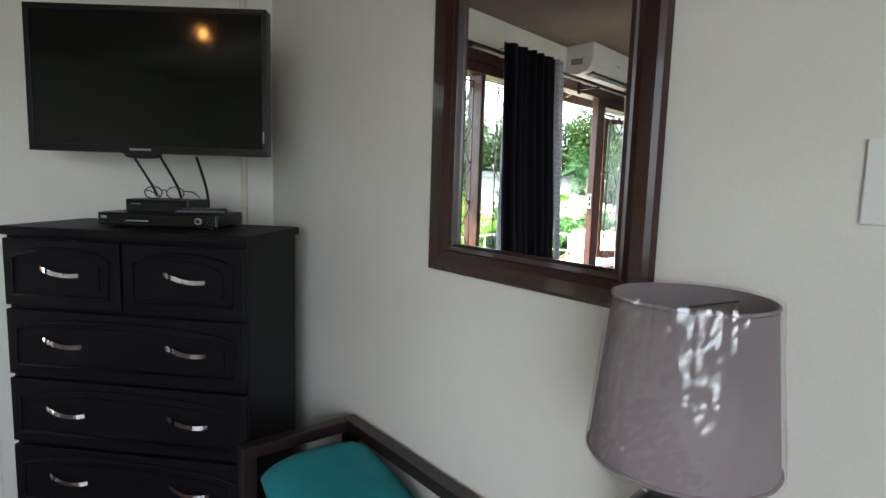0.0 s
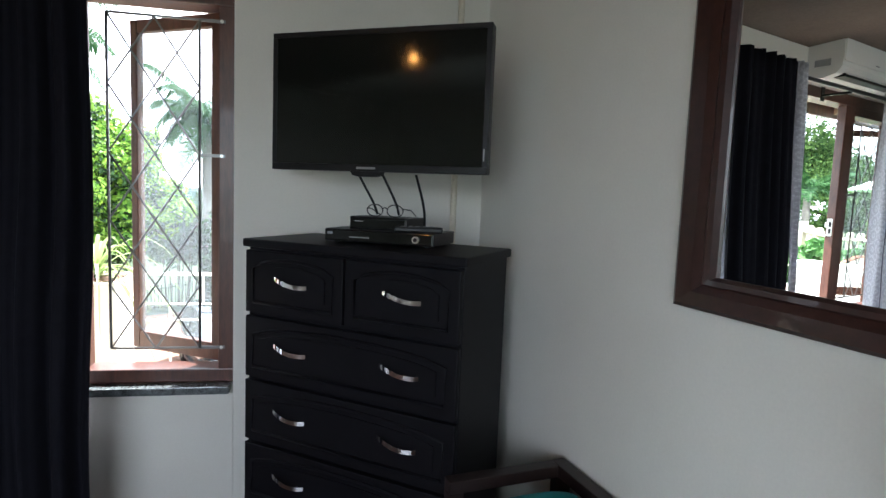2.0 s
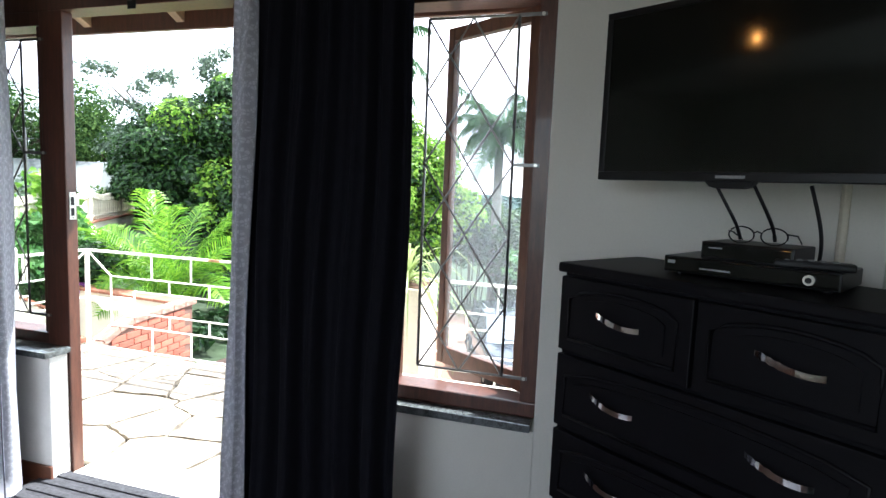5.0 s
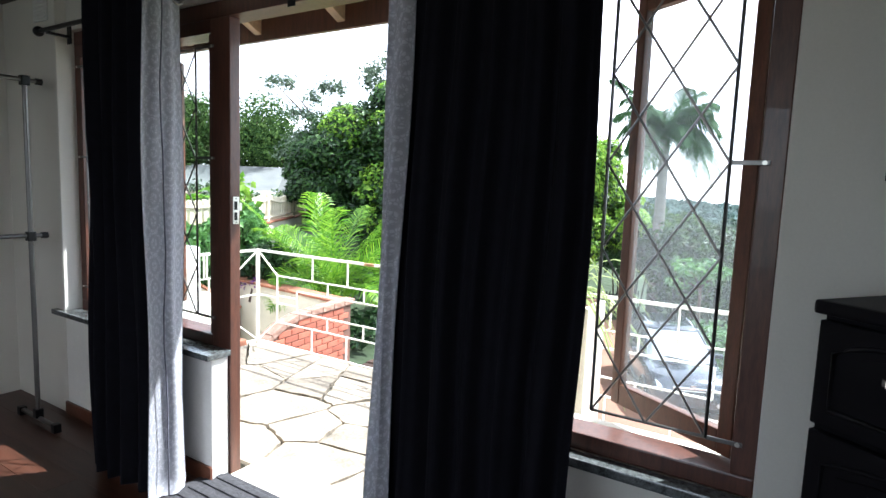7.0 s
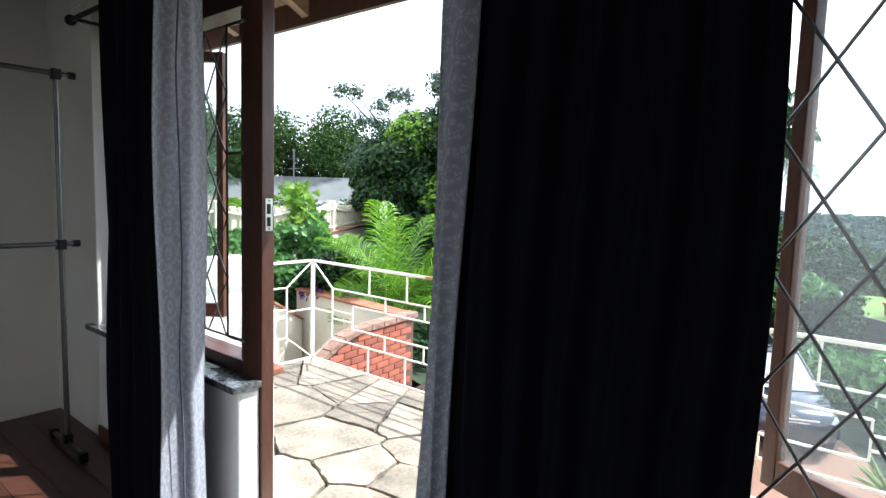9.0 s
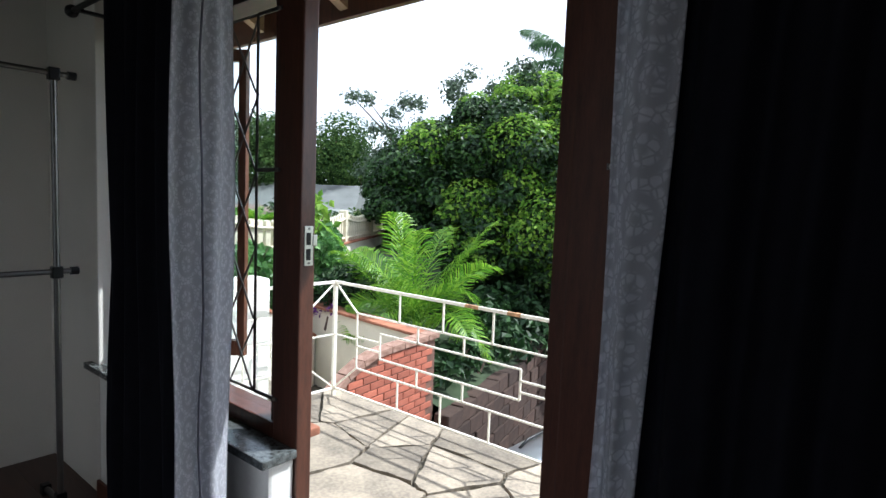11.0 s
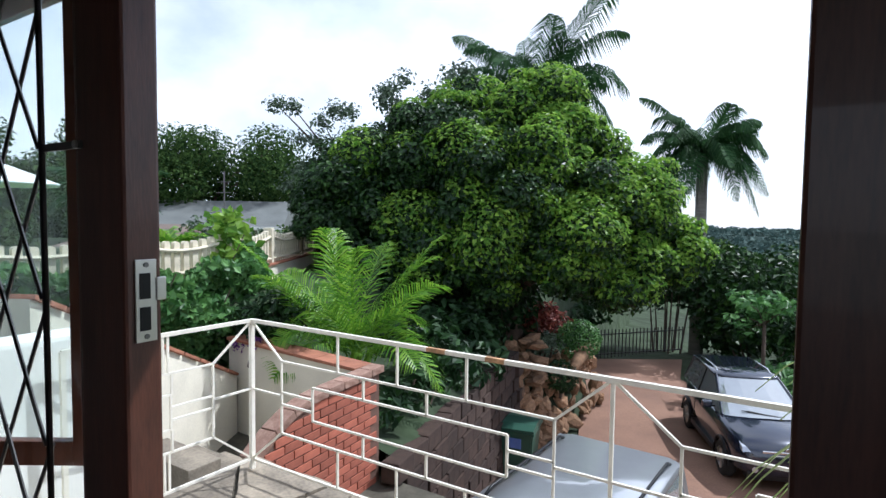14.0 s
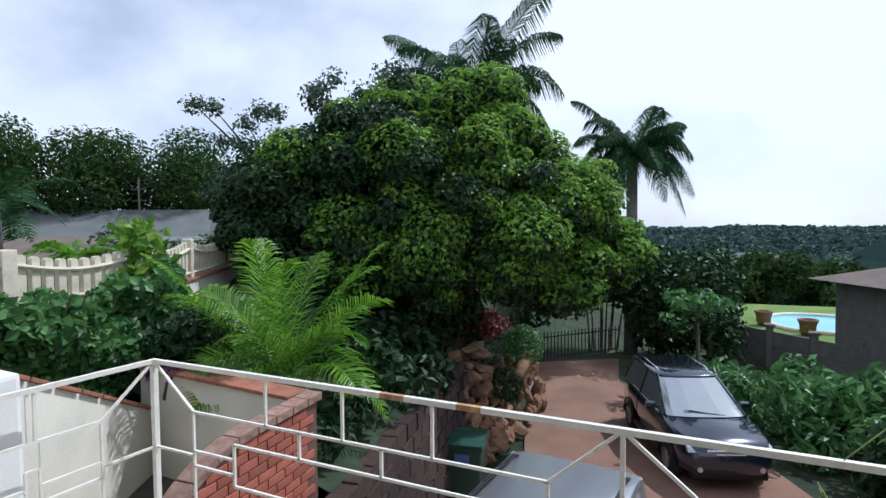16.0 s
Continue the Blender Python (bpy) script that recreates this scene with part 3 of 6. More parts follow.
empty_off(casement(pose(-1.272, 0.092, 0.658, 0, 0, 33), 0.48, window_2))


def grille(name, x0, x1, y, to_x, label):
    """Burglar bars: two uprights, crossing diagonals and flat fixing straps."""
    g = thing(name, label, "grille", "burglar bars")
    z0, step, rows = 0.738, 0.2445, 5
    z1 = z0 + step * rows
    r = 0.0035
    for x in (x0, x1):
        part("upright", bm_bar((x, y, z0), (x, y, z1), 0.0052, 6), M_TUBE, g)
    for z in (z0, z1):
        part("cross_bar", bm_bar((x0, y, z), (x1, y, z), 0.0048, 6), M_TUBE, g)
    w = x1 - x0
    for sgn in (1, -1):
        for k in range(-2, rows + 1):
            za, zb = z0 + step * k, z0 + step * (k + 2)
            s0, s1 = max(0, (z0 - za) / (zb - za)), min(1, (z1 - za) / (zb - za))
            if s1 - s0 < 0.05:
                continue
            p = [(x0 + w * s if sgn > 0 else x1 - w * s, y + 0.005 * sgn, za + (zb - za) * s) for s in (s0, s1)]
            part("diagonal", bm_bar(p[0], p[1], r, 6), M_TUBE, g)
    near = x1 if abs(to_x - x1) < abs(to_x - x0) else x0
    for k in (0, 3, rows):
        z = z0 + step * k
        a, b = sorted((near, to_x))
        strap = part("strap", bm_box((a, y - 0.002, z - 0.006), (b, y + 0.002, z + 0.006), 0.001), M_TUBE, g)
        part("screw", bm_bar((to_x + (0.012 if to_x < near else -0.012), y - 0.006, z), (to_x + (0.012 if to_x < near else -0.012), y + 0.001, z), 0.006, 8), M_STEEL, strap)
    return g


grille("burglar_bars", 1.672, 1.985, -0.006, 2.075, "thin grey steel diamond burglar bars before a window")
grille("burglar_bars", 1.10, 1.42, -0.006, 0.962, "thin grey steel diamond burglar bars beside the doorway")
grille("burglar_bars", -0.545, -0.229, -0.006, -0.10, "thin grey steel diamond burglar bars beside the doorway")
grille("burglar_bars", -1.21, -0.90, -0.006, -1.30, "thin grey steel diamond burglar bars before a window")


# ---- curtains ----
def cloth(x0, x1, y, z0, z1, folds, depth, seed, flare=0.0, thick=0.004, lean=0.0, skew=0.0, tilt=0.0):
    """A hanging pleated sheet with real thickness; x is the length along the rod, tilt brings its foot forward."""
    rng = np.random.default_rng(seed)
    nx, nz = max(24, int(folds * 14)), 26
    ph, am = rng.uniform(0, 6.28, 4), rng.uniform(0.7, 1.25, int(folds) + 3)
    vs, uv = [], []
    for side in (0, 1):
        for j in range(nz + 1):
            v = j / nz
            for i in range(nx + 1):
                u = i / nx
                a = am[min(int(u * folds), len(am) - 1)]
                w = math.sin(2 * math.pi * folds * u + 0.35 * math.sin(5 * v + ph[0])) * depth * (0.75 + 0.35 * (1 - v)) * a
                w += 0.25 * depth * math.sin(2 * math.pi * folds * 2.3 * u + ph[1] + 2.1 * (1 - v))
                mid = (x0 + x1) / 2
                x = x0 + (x1 - x0) * u
                x = mid + (x - mid) * (1 + flare * (1 - v)) + lean * (1 - v) + 0.008 * math.sin(9 * v + ph[2] + 4 * u)
                vs.append((x, y + w + tilt * (1 - v) + skew * (u - 0.5) - side * thick, z0 + (z1 - z0) * v))
                uv.append((u * (x1 - x0) * 1.8, v * (z1 - z0)))
    n1 = (nx + 1) * (nz + 1)
    q = lambda i, j: j * (nx + 1) + i
    fs = []
    for j in range(nz):
        for i in range(nx):
            f = (q(i, j), q(i + 1, j), q(i + 1, j + 1), q(i, j + 1))
            fs.append(f)
            fs.append(tuple(n1 + k for k in f[::-1]))
    for j in range(nz):
        for i in (0, nx):
            fs.append((q(i, j), q(i, j + 1), n1 + q(i, j + 1), n1 + q(i, j)))
    for i in range(nx):
        for j in (0, nz):
            fs.append((q(i, j), q(i + 1, j), n1 + q(i + 1, j), n1 + q(i, j)))
    return vs, fs, uv


def hang(name, material, parent, label="", m=None, **k):
    vs, fs, uv = cloth(**k)
    ob = part(name, (vs, fs), material, parent, label, smooth=True, m=m)
    lay = ob.data.uv_layers.new(name="UVMap")
    for lp in ob.data.loops:
        lay.data[lp.index].uv = uv[lp.vertex_index]
    return ob


ROD_Y, ROD_Z = -0.20, 2.10
curtain_a = thing("curtain", "dark navy blackout curtain with grey damask lining, drawn beside the doorway", "curtain", "eyelet curtains")
hang("blackout_panel", M_DARK, curtain_a, x0=1.145, x1=1.715, y=ROD_Y - 0.05, z0=0.02, z1=2.15, folds=5.5, depth=0.034, seed=3, flare=0.02, lean=0.0, tilt=-0.085)
hang("lining_panel", M_LIN, curtain_a, "grey damask lining with ring pattern", x0=1.20, x1=1.55, y=ROD_Y + 0.065, z0=0.02, z1=2.14, folds=3.5, depth=0.014, seed=4)
hang("lining_edge", M_LIN, curtain_a, "grey damask lining turned to the room", x0=1.092, x1=1.165, y=ROD_Y - 0.06, z0=0.015, z1=2.15, folds=1.2, depth=0.018, seed=5, flare=0.05, lean=0.006, tilt=-0.11)
curtain_b = thing("curtain", "dark navy blackout curtain with lighter grey lining turned outwards", "curtain", "eyelet curtains")
hang("blackout_panel", M_DARK, curtain_b, x0=-0.56, x1=-0.085, y=ROD_Y - 0.115, z0=0.02, z1=2.15, folds=4.5, depth=0.034, seed=6)
LB = pose(-0.033, -0.37, 0, 0, 0, 97)            # the lining runs back from the near edge of the curtain
hang("lining_panel", M_LIN, curtain_b, "grey damask lining with ring pattern", m=LB, x0=0.0, x1=0.19, y=0.0, z0=0.02, z1=2.14, folds=1.3, depth=0.020, seed=7, flare=0.05)
part("seam", bm_tube([(0.068 + 0.006 * math.sin(i * 0.9), -0.022 - 0.004 * math.cos(i * 1.7), 0.03 + i * 0.132) for i in range(17)], 0.003, 6), M_SEAM, curtain_b, "dark stitched seam", smooth=True, m=LB)
for cu, xs in ((curtain_a, (1.08, 1.22, 1.34, 1.46, 1.58, 1.67)), (curtain_b, (-0.53, -0.45, -0.37, -0.29, -0.21, -0.13, -0.06))):
    for x in xs:
        bm = bmesh.new()
        ring = [(x, ROD_Y + 0.024 * math.cos(a), ROD_Z + 0.024 * math.sin(a)) for a in [2 * math.pi * k / 14 for k in range(15)]]
        bm_tube(ring, 0.005, 6, bm)
        part("eyelet", bm, M_STEEL, cu, smooth=True)
rod = thing("curtain_rod", "black steel curtain rod with ball finials above the windows", "curtain rod")
part("pole", bm_bar((-1.24, ROD_Y, ROD_Z), (2.02, ROD_Y, ROD_Z), 0.011, 12), M_BLACK, rod)
for x, d in ((-1.24, -1), (2.02, 1)):
    bm = bmesh.new()
    bmesh.ops.create_uvsphere(bm, u_segments=14, v_segments=8, radius=0.026, matrix=Matrix.Translation((x + d * 0.02, ROD_Y, ROD_Z)))
    bm_bar((x, ROD_Y, ROD_Z), (x + d * 0.05, ROD_Y, ROD_Z), 0.014, 10, bm, 0.006)
    part("finial", bm, M_BLACK, rod, smooth=True)
for x, y1 in ((-1.17, -0.092), (0.42, -0.035), (1.95, -0.035)):
    bm = bm_box((x - 0.012, ROD_Y, ROD_Z - 0.02), (x + 0.012, y1, ROD_Z - 0.008), 0.002)
    bm_box((x - 0.02, y1 - 0.006, ROD_Z - 0.05), (x + 0.02, y1, ROD_Z + 0.04), 0.002, bm)
    part("bracket", bm, M_BLACK, rod)

# ---- chest of drawers ----
CH = pose(2.186, -0.323, 0, 0, 0, -36)
CW, CD, CT = 0.806, 0.375, 1.193
chest = thing("chest_of_drawers", "tall black-brown chest of six drawers with chrome handles", "chest", m=CH)
part("carcass", bm_box((0.014, 0.02, 0.06), (CW - 0.014, CD, CT - 0.028), 0.002), M_CHEST, chest)
part("top", bm_box((0, 0, CT - 0.028), (CW, CD + 0.005, CT), 0.007), M_CHEST, chest)
part("plinth", bm_box((0.03, 0.035, 0.0), (CW - 0.03, CD - 0.01, 0.06), 0.002), M_CHEST, chest)


def arch(x0, x1, z0, z1, left=True, right=True, rise=0.035):
    """A panel outline with an arched top between low shoulders."""
    pts = [(x0, z0), (x1, z0), (x1, z1 - rise)]
    n = 10
    for i in range(1, n):
        s = i / n
        pts.append((x1 + (x0 - x1) * s, z1 - rise + rise * math.sin(math.pi * s) ** 0.55))
    pts.append((x0, z1 - rise))
    return pts


def moulding(x0, x1, z0, z1, y):
    """A raised bead that follows the arched panel."""
    o = arch(x0, x1, z0, z1)
    bm = bmesh.new()
    loop = [(p[0], y, p[1]) for p in o]
    bm_tube(loop + loop[:2], 0.0055, 8, bm)
    return bm


def handle(x, z, parent):
    """A bowed chrome pull, ridged at one end, flat at the other."""
    bm = bmesh.new()
    n = 14
    pts = []
    for i in range(n + 1):
        s = i / n
        pts.append((x - 0.066 + 0.132 * s, -0.006 - 0.022 * math.sin(math.pi * s) ** 0.8, z + 0.010 * math.cos(2 * math.pi * s * 0.5 + 0.3) - 0.004))
    rings = []
    for i, p in enumerate(pts):
        h = 0.0085 if i in (2, 4, 6) else 0.0058 if i in (1, 3, 5) else 0.0068
        back = 0.002 if i in (0, n) else p[1] + 0.004
        rings.append([bm.verts.new(v) for v in ((p[0], p[1], p[2] - h), (p[0], p[1], p[2] + h), (p[0], back, p[2] + h), (p[0], back, p[2] - h))])
    for p, q in zip(rings, rings[1:]):
        for i in range(4):
            bm.faces.new((p[i], q[i], q[(i + 1) % 4], p[(i + 1) % 4]))
    bm.faces.new(rings[0])
    bm.faces.new(rings[-1][::-1])
    return part("handle", bm, M_CHROME, parent, "bowed chrome handle")


def drawer(x0, x1, z, handles, panels):
    d = part("drawer", bm_box((x0, 0.0, z - 0.103), (x1, 0.022, z + 0.103), 0.004), M_CHEST, chest)
    for p0, p1 in panels:
        part("moulding", moulding(p0, p1, z - 0.068, z + 0.078, 0.0), M_CHEST, d, smooth=True)
        part("panel", bm_prism(arch(p0 + 0.028, p1 - 0.028, z - 0.044, z + 0.058, rise=0.028), -0.004, 0.004, 1), M_CHEST, d)
    for x in handles:
        handle(x, z + 0.014, d)


drawer(0.016, 0.402, 1.053, (0.205,), ((0.05, 0.365),))
drawer(0.410, 0.790, 1.053, (0.607,), ((0.445, 0.755),))
for k in range(1, 5):
    drawer(0.016, 0.790, 1.053 - 0.2185 * k, (0.205, 0.607), ((0.05, 0.755),))

# ---- things on the chest ----
def on_chest(x, y, z, turn=0.0):
    return CH @ pose(x, y, z, 0, 0, turn)


dec = thing("decoder_box", "wide flat black decoder box lying on the chest", "decoder", m=on_chest(0.262, 0.095, CT, 7))
part("case", bm_box((0, 0, 0.006), (0.375, 0.21, 0.046), 0.004), M_BLACK, dec)
part("front_panel", bm_box((0.004, -0.004, 0.010), (0.371, 0.001, 0.043), 0.002), M_SCREEN, dec)
part("knob", bm_bar((0.318, -0.012, 0.026), (0.318, 0.0, 0.026), 0.011, 20), M_STEEL, dec, "round silver knob", smooth=False)
part("knob_ring", bm_bar((0.318, -0.0135, 0.026), (0.318, -0.011, 0.026), 0.0065, 16), M_BLACK, dec)
part("marking", bm_box((0.09, -0.0055, 0.020), (0.16, -0.0035, 0.024)), M_GREY, dec)
part("marking", bm_box((0.012, -0.0055, 0.028), (0.03, -0.0035, 0.036)), M_GREY, dec)
for x in (0.03, 0.345):
    for y in (0.03, 0.18):
        part("foot", bm_bar((x, y, 0), (x, y, 0.008), 0.01, 10), M_BLACK, dec)
rec = thing("media_player", "small black media player stacked on the decoder", "media player", m=on_chest(0.347, 0.11, CT + 0.047, 5))
part("case", bm_box((0, 0, 0), (0.20, 0.15, 0.042), 0.004), M_BLACK, rec)
part("front_panel", bm_box((0.005, -0.003, 0.006), (0.195, 0.001, 0.036), 0.001), M_SCREEN, rec)
part("marking", bm_box((0.02, -0.0045, 0.026), (0.05, -0.0025, 0.029)), M_GREY, rec)
rem = thing("remote_control", "black remote control lying on the decoder", "remote control", m=on_chest(0.515, 0.105, CT + 0.047, 25))
part("body", bm_box((0, 0, 0), (0.15, 0.042, 0.018), 0.006), M_BLACK, rem)
for i in range(5):
    for j in range(3):
        part("button", bm_box((0.02 + i * 0.022, 0.007 + j * 0.011, 0.0175), (0.032 + i * 0.022, 0.014 + j * 0.011, 0.0198), 0.001), M_GREY, rem)
spec = thing("eyeglasses", "thin black-rimmed eyeglasses lying folded on the boxes", "eyeglasses", m=on_chest(0.465, 0.13, CT + 0.0895, 8))
for x in (-0.034, 0.034):
    bm = bmesh.new()
    bm_tube([(x + 0.027 * math.cos(a), 0, 0.021 + 0.019 * math.sin(a)) for a in [2 * math.pi * k / 20 for k in range(21)]], 0.0018, 6, bm)
    part("rim", bm, M_BLACK, spec, smooth=True)
part("bridge", bm_tube([(-0.009, 0, 0.026), (0, -0.002, 0.031), (0.009, 0, 0.026)], 0.0016, 6), M_BLACK, spec)
for sx in (-1, 1):
    part("temple", bm_tube([(sx * 0.061, 0, 0.028), (sx * 0.068, 0.05, 0.024), (sx * 0.064, 0.11, 0.004)], 0.0018, 6), M_BLACK, spec)

# ---- television on its wall arm ----
TVM = pose(2.277, -0.293, 0, 0, 0, -28.4)
tv = thing("television", "black flat-screen television on a wall arm above the chest", "television", m=TVM)
TW, T0, T1 = 0.733, 1.424, 1.862
part("cabinet", bm_box((0, 0.004, T0), (TW, 0.045, T1), 0.006), M_BLACK, tv)
bars("bezel", [((0, -0.004, T0), (TW, 0.006, T0 + 0.022)), ((0, -0.004, T1 - 0.016), (TW, 0.006, T1)), ((0, -0.0042, T0 + 0.022), (0.016, 0.006, T1 - 0.016)), ((TW - 0.016, -0.0042, T0 + 0.022), (TW, 0.006, T1 - 0.016))], M_BLACK, tv, 0.002)
part("screen", bm_box((0.015, 0.0, T0 + 0.02), (TW - 0.015, 0.005, T1 - 0.014)), M_SCREEN, tv, "glossy dark screen, switched off")
part("badge", bm_box((0.31, -0.0055, T0 + 0.007), (0.375, -0.0035, T0 + 0.014), 0.0005), M_GREY, tv, "small silver maker's badge")
part("sensor", bm_prism([(0.285, T0), (0.395, T0), (0.385, T0 - 0.012), (0.37, T0 - 0.016), (0.31, T0 - 0.016), (0.295, T0 - 0.012)], 0.0, 0.03, 1), M_BLACK, tv)
part("marking", bm_box((TW - 0.012, -0.0055, T0 + 0.04), (TW - 0.008, -0.0038, T0 + 0.075)), M_GREY, tv)
part("back_shell", bm_box((0.14, 0.044, T0 + 0.07), (0.6, 0.075, T1 - 0.06), 0.01), M_BLACK, tv)
arm = bmesh.new()
bm_bar((0.37, 0.07, 1.64), (0.40, 0.20, 1.64), 0.018, 8, arm, square=True)
bm_bar((0.40, 0.19, 1.64), (0.25, 0.41, 1.64), 0.018, 8, arm, square=True)
part("wall_arm", arm, M_BLACK, tv)
for i, (xa, xb, yb) in enumerate(((0.30, 0.40, 0.10), (0.385, 0.47, 0.12), (0.50, 0.565, 0.12))):
    e = TVM.inverted() @ (CH @ Vector((xb, yb + 0.09, CT + (0.088 if i < 2 else 0.046))))
    pts = []
    for k in range(9):
        s = k / 8
        p = Vector((xa, 0.03, T0 - 0.005)).lerp(e, s)
        pts.append((p.x + 0.012 * math.sin(math.pi * s), p.y, p.z - 0.010 * math.sin(math.pi * s * 1.3)))
    part("cable", bm_tube(pts, 0.0042, 6), M_BLACK, tv, smooth=True)
cond = thing("cable_conduit", "thin cream cable conduit running up the room corner", "conduit")
part("tube", bm_bar((2.95, -0.048, 0.0), (2.95, -0.048, CEIL_Z), 0.0125, 10), M_OUT, cond)
for z in (0.5, 1.5, 2.3):
    part("clip", bm_box((2.93, -0.062, z), (2.97, -0.034, z + 0.018), 0.002), M_WALL, cond)

# ---- mirror ----
mirror = thing("wall_mirror", "tall mirror in a wide dark mahogany frame hanging on the wall", "mirror", m=WALLM)
Y0, Y1, Z0, Z1, FW, FN = -0.626, 0.018, 1.136, 2.10, 0.102, 0.076


def frame_side(pts, parent):
    """One mitred side: profile stepped from a thick outer edge to a thin bead at the glass."""
    (a, b), (ia, ib) = pts
    bm = bmesh.new()
    prof = ((0.0, -0.004), (0.0, -0.026), (0.12, -0.034), (0.5, -0.031), (0.72, -0.024), (0.78, -0.028), (0.92, -0.026), (1.0, -0.014), (1.0, -0.004))
    rows = []
    for s, x in prof:
        rows.append((bm.verts.new((x, a[0] + (ia[0] - a[0]) * s, a[1] + (ia[1] - a[1]) * s)), bm.verts.new((x, b[0] + (ib[0] - b[0]) * s, b[1] + (ib[1] - b[1]) * s))))
    for p, q in zip(rows, rows[1:] + rows[:1]):
        bm.faces.new((p[0], p[1], q[1], q[0]))
    bm.faces.new([r[0] for r in rows])
    bm.faces.new([r[1] for r in rows][::-1])
    return part("frame_side", bm, M_MIRF, parent)


co = [(Y0, Z0), (Y1, Z0), (Y1, Z1), (Y0, Z1)]
ci = [(Y0 + FN, Z0 + 0.074), (Y1 - FW, Z0 + 0.074), (Y1 - FW, Z1 - 0.08), (Y0 + FN, Z1 - 0.08)]
for i in range(4):
    j = (i + 1) % 4
    frame_side(((co[i], co[j]), (ci[i], ci[j])), mirror)
part("glass", bm_box((-0.010, Y0 + FN - 0.004, Z0 + 0.07), (-0.007, Y1 - FW + 0.004, Z1 - 0.076)), M_MIRROR, mirror, "silvered mirror glass")
part("backing", bm_box((-0.006, Y0 + 0.01, Z0 + 0.01), (-0.001, Y1 - 0.01, Z1 - 0.01)), M_BEDW, mirror)

switch = thing("light_switch", "white plastic wall light switch with one rocker", "light switch", m=WALLM)
part("plate", bm_box((-0.008, -1.035, 1.325), (-0.001, -0.925, 1.442), 0.003), M_ACW, switch)
part("surround", bm_box((-0.011, -0.998, 1.362), (-0.007, -0.965, 1.405), 0.001), M_ACW, switch)
part("rocker", bm_box((-0.0145, -0.991, 1.372), (-0.010, -0.972, 1.396), 0.002), M_ACW, switch)
part("mark", bm_box((-0.0152, -0.987, 1.391), (-0.0144, -0.976, 1.393)), M_GREY, switch)

# ---- air conditioner over the doorway ----
ac = thing("air_conditioner", "white split air conditioner mounted high above the doorway", "air conditioner")
prof = [(-0.036, 2.17), (-0.13, 2.15), (-0.205, 2.172), (-0.235, 2.21), (-0.240, 2.30), (-0.232, 2.40), (-0.20, 2.425), (-0.036, 2.43)]
part("body", bm_prism(prof, -0.20, 0.64, 0), M_ACW, ac)
part("front_panel", bm_box((-0.195, -0.246, 2.235), (0.635, -0.238, 2.395), 0.003), M_ACW, ac)
part("outlet", bm_box((-0.13, -0.222, 2.158), (0.57, -0.150, 2.178), 0.002), M_BLACK, ac)
part("louvre", bm_box((-0.12, -0.232, 2.172), (0.56, -0.190, 2.180), 0.002), M_ACW, ac)
part("side_grille", bm_box((0.6395, -0.17, 2.22), (0.6425, -0.08, 2.26)), M_GREY, ac)
part("badge", bm_box((0.20, -0.2475, 2.255), (0.25, -0.2455, 2.262)), M_GREY, ac)
vent = thing("air_vent", "small white louvred air vent high on the wall", "vent")
part("frame", bm_box((-1.55, -0.102, 2.20), (-1.40, -0.093, 2.32), 0.002), M_ACW, vent)
for k in range(5):
    part("slat", bm_box((-1.54, -0.107, 2.212 + k * 0.02), (-1.41, -0.100, 2.222 + k * 0.02), 0.001), M_ACW, vent)

# ---- wooden bench with cushion, table lamp ----
bench = thing("bench", "low dark-stained wooden bench with an open back rail", "bench", m=WALLM)
part("back_rail", bm_box((-0.055, -0.50, 0.545), (-0.012, 0.425, 0.582), 0.003), M_BEDW, bench)
part("arm_rail", bm_box((-0.40, 0.382, 0.5455), (-0.056, 0.425, 0.5815), 0.003), M_BEDW, bench)
for x, y in ((-0.055, 0.382), (-0.055, -0.50), (-0.40, 0.382), (-0.40, -0.50)):
    part("post", bm_box((x, y, 0), (x + 0.043, y + 0.043, 0.546 if (x > -0.1 or y > 0) else 0.36), 0.003), M_BEDW, bench)
part("seat_frame", bm_box((-0.395, -0.455, 0.28), (-0.056, 0.381, 0.335), 0.003), M_BEDW, bench)
part("lower_rail", bm_box((-0.05, -0.456, 0.40), (-0.018, 0.381, 0.43), 0.003), M_BEDW, bench)
part("mattress", bm_box((-0.39, -0.45, 0.336), (-0.07, 0.376, 0.40), 0.02), M_TEAL, bench, "teal seat pad")


def pillow(name, w, d, h, m, material, label, seed):
    rng = np.random.default_rng(seed)
    bm = bmesh.new()
    bmesh.ops.create_grid(bm, x_segments=26, y_segments=26, size=1)
    top = list(bm.verts)
    bmesh.ops.duplicate(bm, geom=bm.verts[:] + bm.edges[:] + bm.faces[:])
    for i, v in enumerate(bm.verts):
        s = 1 if i < len(top) else -1
        x, y = v.co.x, v.co.y
        puff = max(0, (1 - x ** 4) * (1 - y ** 4)) ** 0.55
        v.co = Vector((x * w / 2 * (1 - 0.05 * y * y), y * d / 2 * (1 - 0.05 * x * x), s * h / 2 * puff + 0.012 * noise.noise(Vector((x * 2.2 + seed, y * 2.2, s))) * puff))
    bmesh.ops.remove_doubles(bm, verts=bm.verts, dist=0.002)
    return tagged(part(name, bm, material, None, smooth=True, m=m), label, "pillow")


pillow("pillow", 0.34, 0.40, 0.19, WALLM @ pose(-0.225, 0.10, 0.49, 14, 4, 4), M_TEAL, "plump teal cotton pillow lying on the bench", 2)

